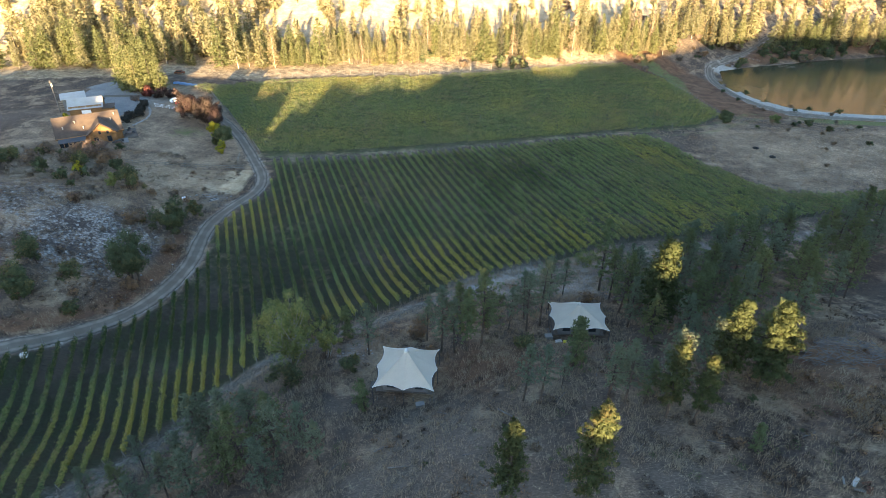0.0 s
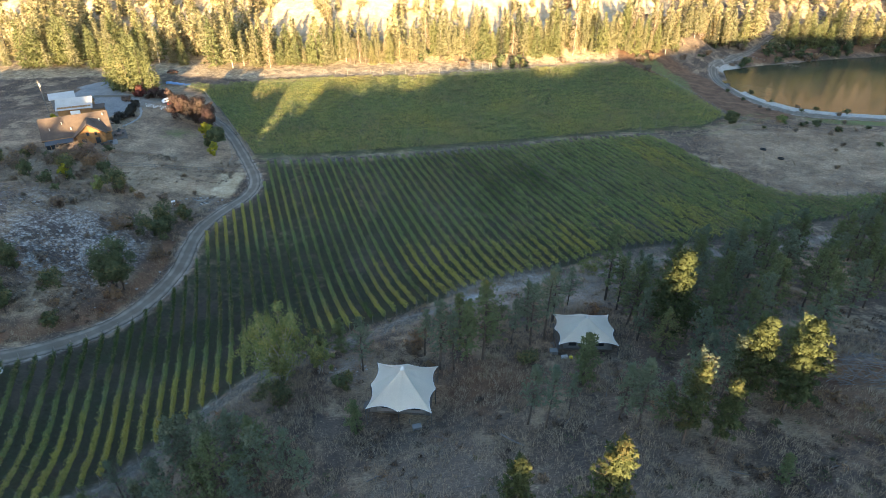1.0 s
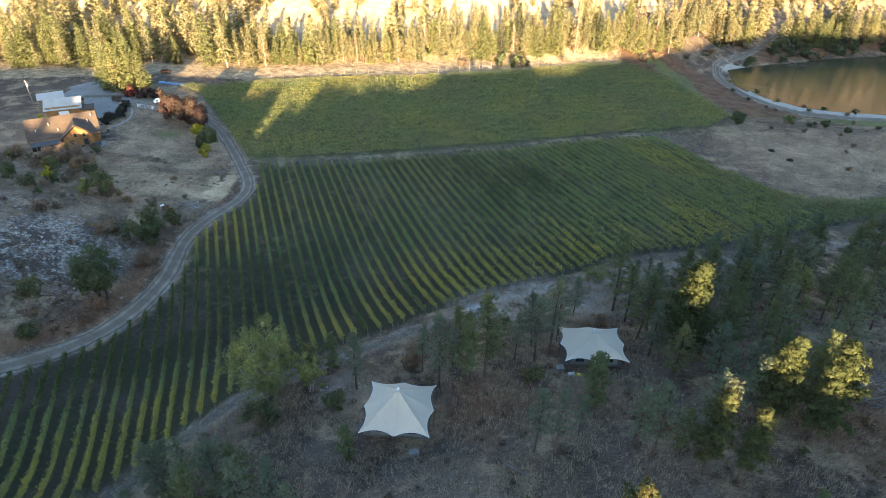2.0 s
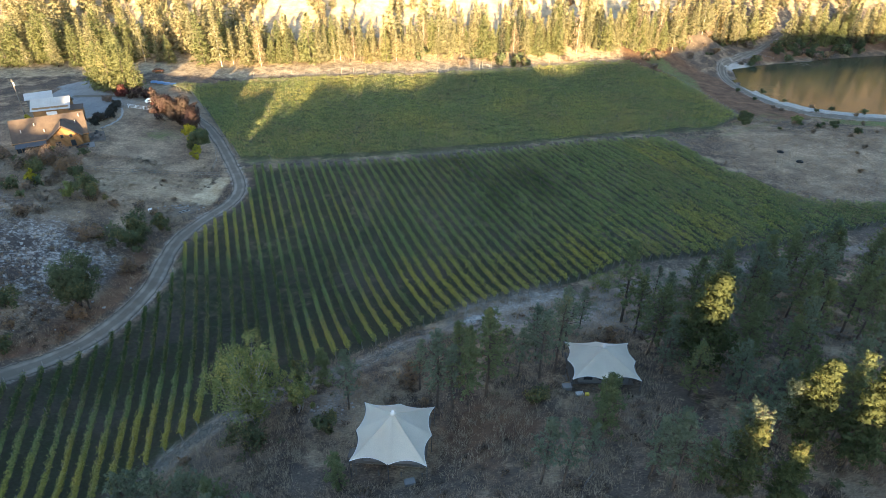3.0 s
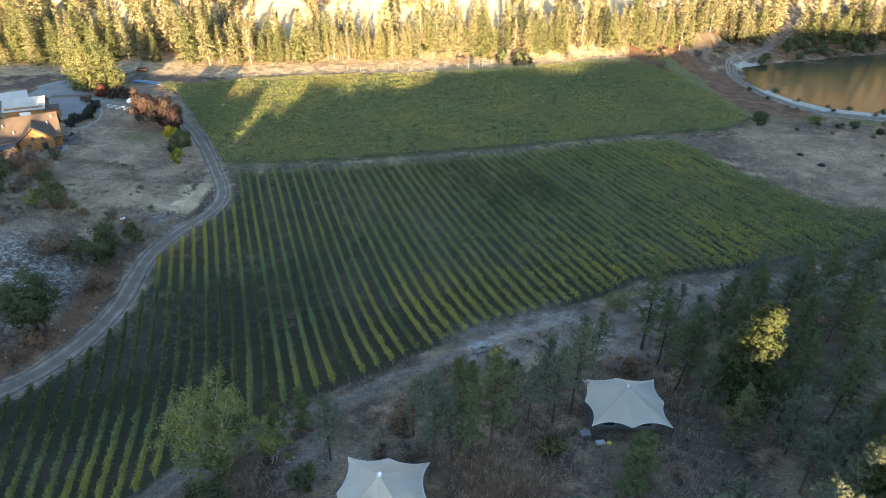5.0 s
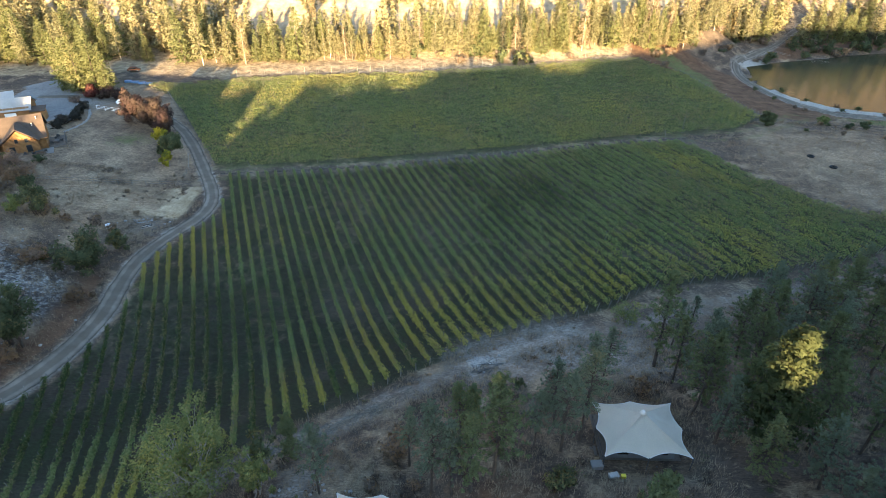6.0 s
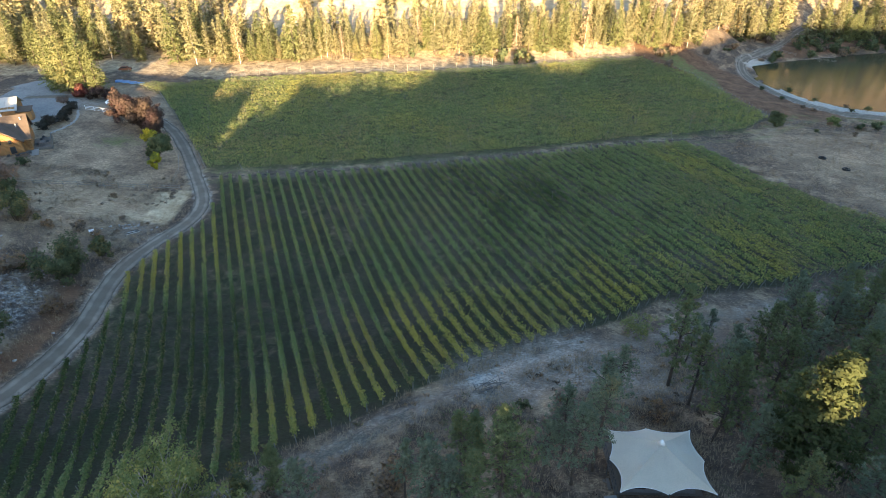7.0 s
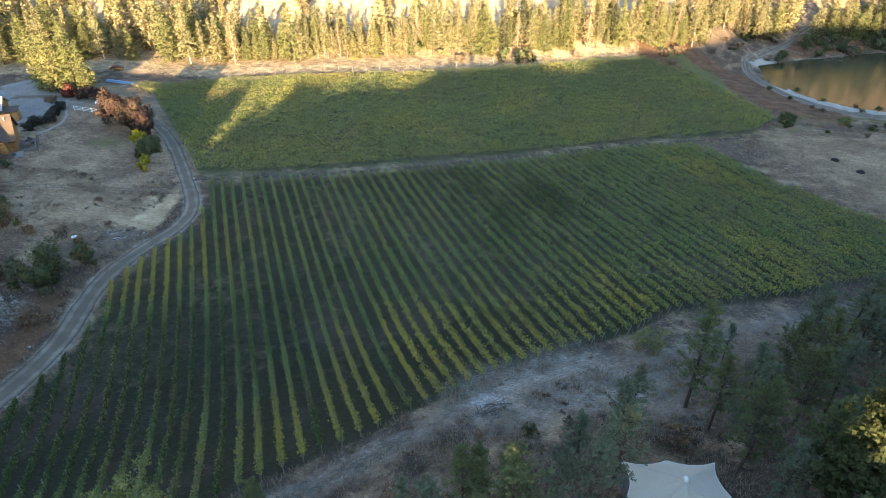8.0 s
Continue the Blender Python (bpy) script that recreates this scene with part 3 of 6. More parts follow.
ribbon("road", LANE, 3.6, "pale gravel lane with two wheel ruts", seed=1)
ribbon("road_lower", LOWER[:8], 3.2, "dusty dirt track below the vineyard", seed=2, fade=0.6, strength=0.46)
ribbon("road_shore", SHORE, 3.6, "pale gravel track curving round the lake", seed=3)
ribbon("road_middle", MIDDLE[:8], 1.5, "narrow worn track between vineyard blocks", seed=4, fade=0.6, strength=0.36)
# the lake: one level sheet inside its basin
bm = bmesh.new()
bm.faces.new([bm.verts.new((x + (x - 195) * 0.06, y + (y - 262) * 0.08, 0.0)) for x, y in LAKE])
tagged(part("water", bm, M_WATER), "still brown lake reflecting the sunlit hillside", "lake", kind="structure")


# ---- vines ----
def smooth_noise(x, y, s, seed):
    return np.array([noise.noise(Vector((a * s, b * s, seed))) for a, b in zip(np.atleast_1d(x), np.atleast_1d(y))])


def post_mesh():
    bm = bmesh.new()
    bmesh.ops.create_cone(bm, cap_ends=True, segments=6, radius1=0.042, radius2=0.038, depth=2.1, matrix=Matrix.Translation((0, 0, 0.95)))
    me = bpy.data.meshes.new("post")
    bm.to_mesh(me)
    bm.free()
    return me


def end_post_mesh():
    """An end post that leans out of the row, with its stay wire."""
    V, F = sticks([((0, 0, -0.2), (-0.55, 0, 1.85), 0.065, 0.055), ((-0.5, 0, 1.7), (-1.35, 0, 0.0), 0.015, 0.015)], 6)
    me = mesh_np("end_post", V, F)
    return me


POST_ME, END_ME = post_mesh(), end_post_mesh()


def vine_row(xy, seed, per_m, leaf, near, turn_of, label, group, wood):
    """One trellised row along the points xy (every half metre): foliage, stems, wires, posts."""
    rng = np.random.default_rng(seed)
    n = len(xy)
    length = 0.5 * (n - 1)
    z = land(xy[:, 0], xy[:, 1])
    mid = n // 2
    ox, oy, oz = xy[mid, 0], xy[mid, 1], z[mid]
    row = thing("vine_row", pose(ox, oy, oz), label, "vine row", group)
    # foliage
    count = int(length * per_m)
    s = rng.uniform(0, n - 1.001, count)
    vigour = 0.75 + 0.45 * np.interp(s, np.arange(n), smooth_noise(np.arange(n) * 0.5, np.full(n, seed * 3.7), 0.35, 1.5)) + 0.25 * np.interp(s, np.arange(n), smooth_noise(np.arange(n) * 0.5, np.full(n, seed * 1.9), 1.3, 4.5))
    keep = rng.random(count) < np.clip(vigour, 0.15, 1.0)
    s, vigour = s[keep], vigour[keep]
    i = s.astype(int)
    f = (s - i)[:, None]
    P = xy[i] * (1 - f) + xy[i + 1] * f
    T = xy[i + 1] - xy[i]
    T /= np.linalg.norm(T, axis=1, keepdims=True) + 1e-9
    N = np.stack([-T[:, 1], T[:, 0]], 1)
    hh = rng.random(len(s)) ** 0.65
    side = rng.normal(size=len(s)) * ((0.10 + 0.12 * hh) if near else (0.18 + 0.13 * hh))
    hgt = 0.5 + hh * 1.35 * np.clip(vigour, 0.6, 1.15)
    C = np.column_stack([P + N * side[:, None], np.interp(s, np.arange(n), z) + hgt]) - (ox, oy, oz)
    droop = np.column_stack([N * np.sign(side)[:, None] * 0.6, -0.5 * np.ones(len(s))])
    size = leaf * rng.uniform(0.65, 1.35, len(s))
    outward = np.column_stack([N * (side / (0.18 + np.abs(side)))[:, None], 0.25 + 0.9 * hh]) + rng.normal(size=(len(s), 3)) * 0.35
    V, F, NR = blades(rng, C, size, droop, 0.8, 1.0, outward)
    turn = turn_of(P[:, 0], P[:, 1])
    piece("foliage", mesh_np("foliage", V, F, {"turn": np.repeat(turn, 3)}, normals=NR), M_VINE, row)
    # stems and wires
    if near:
        seg = []
        for k in range(1, n - 1, 3):
            a = np.array([xy[k, 0] - ox, xy[k, 1] - oy, z[k] - oz])
            j = rng.normal(size=2) * 0.06
            seg.append((a + (0, 0, -0.1), a + (j[0], j[1], 0.8), 0.035, 0.025))
        if seg:
            V, F = sticks(seg, 4)
            tagged(piece("vine_wood", mesh_np("vine_wood", V, F), M_BARK, row), kind="stuff")
        w = []
        for lift in (0.75, 1.75):
            for k in range(0, n - 8, 8):
                w.append(((xy[k, 0] - ox, xy[k, 1] - oy, z[k] - oz + lift), (xy[k + 8, 0] - ox, xy[k + 8, 1] - oy, z[k + 8] - oz + lift), 0.008, 0.008))
        if w:
            V, F = sticks(w, 3)
            piece("wire", mesh_np("wire", V, F), M_STEEL, row)
    for k in range(int(rng.integers(6, 14)), n - 8, 15 if turn_of is turn_near else 10):
        piece("post", POST_ME, wood, row, m=pose(xy[k, 0] - ox, xy[k, 1] - oy, z[k] - oz, rng.normal() * 2, rng.normal() * 2, rng.uniform(0, 360)))
    for k, k2 in ((0, 1), (n - 1, n - 2)):
        d = xy[k2] - xy[k]
        piece("end_post", END_ME, M_POST, row, m=pose(xy[k, 0] - ox, xy[k, 1] - oy, z[k] - oz, 0, 0, math.degrees(math.atan2(d[1], d[0]))))
    return row


def turn_near(x, y):
    """How far the leaves have turned yellow: by patches of the slope and by row."""
    rowk = np.floor((x * 0.943 + y * 0.332) / 2.11)
    r = np.mod(np.sin(rowk * 12.9898) * 43758.5453, 1.0)
    t = 0.06 + 0.30 * (r - 0.5) + 0.34 * smooth_noise(x, y, 0.045, 7.7) + 0.16 * smooth_noise(x, y, 0.25, 3.1)
    t = t + 1.1 * bell(x, y, -50, 60, 11) + 0.6 * bell(x, y, -36, 67, 7) + 1.05 * bell(x, y, -52, 120, 7) + 0.5 * bell(x, y, -36, 130, 12)
    t = t + (0.95 * bell(x, y, -17, 85, 7) + 0.7 * bell(x, y, -5, 97, 9)) * (r > 0.25) + 0.62 * bell(x, y, 20, 107, 10) + 0.45 * bell(x, y, 52, 118, 14) + 0.3 * bell(x, y, 62, 165, 10)
    t = t - 0.6 * bell(x, y, -64, 72, 13) - 0.65 * bell(x, y, -54, 90, 11) - 0.6 * bell(x, y, -36, 107, 12) - 0.35 * bell(x, y, 34, 140, 14) + 0.22 * bell(x, y, 70, 145, 24) + 0.18 * bell(x, y, 20, 125, 18)
    return t


def turn_far(x, y):
    return 0.37 + 0.30 * smooth_noise(x, y, 0.06, 2.2) + 0.12 * smooth_noise(x, y, 0.4, 5.2)


ROW_U, ROW_N = np.array([-0.332, 0.943]), np.array([0.943, 0.332])
label_near = "trellised grape vine row, green turning yellow, in autumn"
q = np.arange(-20, 260, 0.5)
for k in range(-46, 82):
    off = 26.4 + 2.11 * k
    wig = 0.08 * math.sin(k * 1.7)
    line = ROW_N[None] * (off + wig) + ROW_U[None] * q[:, None]
    ok = inside(line[:, 0], line[:, 1], BLOCK_NEAR)
    if ok.sum() < 8:
        continue
    runs = np.split(np.flatnonzero(ok), np.flatnonzero(np.diff(np.flatnonzero(ok)) > 1) + 1)
    run = max(runs, key=len)
    xy = line[run]
    close = xy[:, 1].mean() < 125 and xy[:, 0].mean() < 45
    vine_row(xy, 100 + k, 165 if close else 92, 0.205 if close else 0.25, close, turn_near, label_near, "vine rows of the near block", M_POST)

MID = np.array(MIDDLE[:8])


def far_line(x):
    return 166.5 + 0.175 * (x + 35) + 0.0007 * (x + 35) ** 2


qx = np.arange(-105, 110, 0.5)
for k in range(-8, 46):
    yy = far_line(qx) + 2.2 * k - 0.0004 * (qx - 40) ** 2 * k / 20
    ok = inside(qx, yy, BLOCK_FAR)
    if ok.sum() < 10:
        continue
    ids = np.flatnonzero(ok)
    run = max(np.split(ids, np.flatnonzero(np.diff(ids) > 1) + 1), key=len)
    vine_row(np.column_stack([qx, yy])[run], 400 + k, 46, 0.30, False, turn_far, "trellised grape vine row, dull green with browned leaves", "vine rows of the far block", M_PALEPOST)


# ---- trees ----
def pine_meshes(seed, H, R, crown0=0.2, dense=1.0, tuft=0.28, wide=0.44):
    """A pine: tapered trunk with limbs, and short sprays of needles set all along the limbs."""
    rng = np.random.default_rng(seed)
    seg, C, O = [], [], []
    bend = rng.normal(size=2) * 0.25
    spine = lambda u: np.array([bend[0] * math.sin(u * 2.2), bend[1] * math.sin(u * 2.0 + 0.4), u * H])
    r0 = 0.012 * H + 0.03
    for k in range(10):
        a, b = k / 10, (k + 1) / 10
        seg.append((spine(a), spine(b), r0 * (1 - a) ** 0.8 + 0.015, r0 * (1 - b) ** 0.8 + 0.015))
    for k in range(9):
        u, an = rng.uniform(0.08, crown0 + 0.05), rng.uniform(0, 6.283)
        seg.append((spine(u), spine(u) + np.array([math.cos(an), math.sin(an), -0.2]) * rng.uniform(0.4, 1.1), 0.02, 0.006))
    z = crown0
    step = 0.41 / H / dense
    lop = rng.uniform(0, 6.28)
    while z < 0.99:
        v = (z - crown0) / (1 - crown0)
        prof = 0.55 + 0.45 * v / 0.18 if v < 0.18 else ((1 - v) / 0.82) ** 0.66
        for _ in range(int(rng.integers(4, 6)) + int(3.0 * v)):
            an = rng.uniform(0, 6.283)
            L = R * max(prof, 0.16) * rng.uniform(0.35, 1.12) * (1 + 0.16 * math.cos(an - lop))
            lift = rng.uniform(-0.25, 0.2) + 0.55 * v
            d = np.array([math.cos(an), math.sin(an), lift])
            p0 = spine(z + rng.uniform(-0.5, 0.5) * step)
            if L > 0.6:
                seg.append((p0, p0 + d * L, 0.010 + 0.016 * L, 0.006))
            k = max(3, int(L / 0.40))
            for q_ in np.linspace(0.42 if v < 0.55 else 0.25, 1.0, k):
                C.append(p0 + d * L * q_ + np.array([0, 0, 0.10 * q_ * q_ * L]) + rng.normal(size=3) * 0.11)
                O.append(d)
        z += step
    for k in range(4):
        C.append(spine(1.0 - 0.012 * k))
        O.append(np.array([0, 0, 1.0]))
    C, O = np.array(C), np.array(O)
    m = 19
    big = np.repeat(C, m, 0)
    out = unit(rng.normal(size=big.shape) + np.repeat(O, m, 0) * 0.35 + np.array([0, 0, 0.30]))
    grow = np.repeat(rng.uniform(0.75, 1.3, len(C)), m)
    size = (0.085 + 0.45 * tuft) * rng.uniform(0.7, 1.2, len(big)) * grow
    crown = unit(C - np.array([0, 0, 1.0]) * (C[:, 2:3] - 0.5 * np.hypot(C[:, 0:1], C[:, 1:2])))
    face = out * 0.65 + np.repeat(crown, m, 0) * 0.30 + np.array([0, 0, 0.40]) + rng.normal(size=big.shape) * 0.15
    V, F, NR = blades(rng, big + out * (tuft * 0.75 * grow * rng.uniform(0.2, 1.0, len(big)) ** 0.6)[:, None], size, out * 0.35 + np.repeat(O, m, 0) * 0.35, wide, 1.0, face)
    return seg, V, F, NR


def fir_meshes(seed, H, R, crown0=0.08, fine=1.0, taper=0.78):
    """A forest conifer: a full, ragged cone of drooping boughs with a few gaps, darker towards the stem."""
    rng = np.random.default_rng(seed)
    lean = rng.normal(size=2) * 0.012 * H
    seg = [((0, 0, -0.3), (lean[0] * 0.5, lean[1] * 0.5, H * 0.5), 0.012 * H, 0.008 * H), ((lean[0] * 0.5, lean[1] * 0.5, H * 0.5), (lean[0], lean[1], H), 0.008 * H, 0.02)]
    C, O, S, K = [], [], [], []
    z = crown0 * H
    lop = rng.uniform(0, 6.28)
    while z < H - 0.3:
        v = (z / H - crown0) / (1 - crown0)
        prof = min(1.0, v / 0.14 + 0.40) * (1 - v) ** taper
        ring = rng.uniform(0.82, 1.15)
        for _ in range(int(rng.integers(5, 8))):
            an = rng.uniform(0, 6.283)
            L = R * max(prof, 0.07) * ring * rng.uniform(0.6, 1.12) * (1 + 0.15 * math.cos(an - lop))
            d = np.array([math.cos(an), math.sin(an), rng.uniform(-0.40, 0.05) + 0.5 * v])
            tone = rng.normal(size=3) * 0.28
            k = max(3, int(L / 0.19 * fine))
            for q_ in np.linspace(0.35, 1.0, k):
                C.append(np.array([lean[0] * z / H, lean[1] * z / H, z]) + d * L * q_ + rng.normal(size=3) * (0.24, 0.24, 0.17))
                O.append(d * 1.3 + np.array([0, 0, -0.3]))
                S.append(rng.uniform(0.45, 0.8) * (1 + 0.2 * (1 - v)))
                K.append(np.array([d[0] * 0.42, d[1] * 0.42, 0.25]) + tone + rng.normal(size=3) * 0.25)
        z += rng.uniform(0.26, 0.44)
    for k in range(6):
        C.append(np.array([lean[0], lean[1], H - 0.22 * k]))
        O.append(np.array([0, 0, 2.0]))
        S.append(0.6)
        K.append(np.array([0, -0.5, 1.0]))
    V, F, NR = blades(rng, np.array(C), np.array(S) * 0.86, np.array(O), 0.60, 0.7, np.array(K))
    return seg, V, F, NR


def leaf_meshes(seed, H, R, trunk=0.25, count=2600, leaf=0.32, stems=1, lobes=9, puff=1.0):
    """A broadleaf tree or bush: stems, forking limbs, and leaves in uneven lobes."""
    rng = np.random.default_rng(seed)
    seg, C, K = [], [], []
    tips = []
    for s_ in range(stems):
        a0 = rng.uniform(0, 6.283)
        base = np.array([0.15 * R * math.cos(a0), 0.15 * R * math.sin(a0), -0.1]) if stems > 1 else np.array([0, 0, -0.1])
        fork = base + np.array([rng.normal() * 0.1 * R, rng.normal() * 0.1 * R, trunk * H + 0.1])
        r = 0.012 * H + 0.02
        seg.append((base, fork, r, r * 0.75))
        for k in range(max(2, lobes // stems)):
            an = rng.uniform(0, 6.283)
            rad = R * rng.uniform(0.15, 0.72)
            tip = np.array([rad * math.cos(an), rad * math.sin(an), H * rng.uniform(0.36, 0.95) * (1 - 0.25 * (rad / R) ** 2)])
            mid_ = (fork + tip) / 2 + rng.normal(size=3) * 0.08 * R
            seg.append((fork, mid_, r * 0.6, r * 0.35))
            seg.append((mid_, tip, r * 0.35, 0.01))
            for _ in range(2):
                t2 = mid_ + (tip - mid_) * 0.5 + rng.normal(size=3) * 0.25 * R
                seg.append((mid_, t2, r * 0.25, 0.008))
                tips.append((t2, 0.22 * R * puff))
            tips.append((tip, 0.30 * R * puff))
    for tip, rad in tips:
        k = int(count / len(tips))
        v = rng.normal(size=(k, 3))
        v /= np.linalg.norm(v, axis=1, keepdims=True)
        C.append(tip + v * (rad * rng.uniform(0.25, 1.15, (k, 1)) ** 0.6) * np.array([1, 1, 1.05]))
        K.append(v + rng.normal(size=(k, 3)) * 0.3)
    C, K = np.concatenate(C), np.concatenate(K)
    ok = (C[:, 2] > 0.05 * H) & (C[:, 2] < 1.02 * H)
    C, K = C[ok], K[ok]
    V, F, NR = blades(rng, C, leaf * 1.1 * rng.uniform(0.6, 1.3, len(C)), None, 0.75, 1.0, K + unit(C - np.array([0, 0, 0.45 * H])) * 0.7)
    return seg, V, F, NR


def make_tree(name, meshes, m, label, category, leaf_mat, bark, group=""):
    seg, V, F, NR = meshes
    t = thing(name, m, label, category, group)
    sv, sf = sticks(seg, 3 if category == "shrub" else 5)
    piece("trunk", mesh_np("trunk", sv, sf, smooth=True), bark, t)
    piece("crown", mesh_np("crown", V, F, normals=NR), leaf_mat, t)
    return t


class Stand:
    """Grown kinds of a plant; each new one stands as a copy of the kind nearest its height."""

    def __init__(self, name, label, category, group, kinds):
        self.args, self.kinds, self.used = (name, label, category, group), kinds, {}

    def put(self, k, m, label=""):
        meshes, leaf_mat, bark = self.kinds[k % len(self.kinds)]
        k %= len(self.kinds)
        name, lab, cat, group = self.args
        if k in self.used:
            ob = copy_thing(self.used[k], m)
            ob.scale = m.to_scale()
        else:
            ob = self.used[k] = make_tree(name, meshes, m, lab, cat, leaf_mat, bark, group)
        if label:
            tagged(ob, label)
        return ob


PINES = Stand("pine_tree", "pine with dark trunk and tufted green needles", "pine tree", "pines on the near hillside", [
    (pine_meshes(11, 12.0, 2.8, 0.32, 1.0), M_PINE, M_BARK), (pine_meshes(12, 12.0, 2.9, 0.34, 0.9), M_GREYPINE, M_BARK), (pine_meshes(13, 12.0, 3.5, 0.22, 1.0), M_PINE, M_BARK),
    (pine_meshes(14, 12.0, 2.3, 0.40, 0.8), M_GREYPINE, M_BARK), (pine_meshes(15, 12.0, 3.2, 0.24, 0.95), M_GREYPINE, M_BARK), (pine_meshes(16, 6.0, 1.6, 0.08, 1.0, 0.34), M_PINE, M_BARK),
    # the kinds for sunlit tops, with needles darkened against the sun
    (pine_meshes(17, 12.0, 2.45, 0.20, 1.25, 0.48, 0.52), M_SUNPINE, M_BARK), (pine_meshes(18, 12.0, 2.1, 0.25, 1.15, 0.42, 0.50), M_SUNPINE, M_BARK)])
LIT = "pine whose crown top catches golden sunlight"
rng = np.random.default_rng(5)
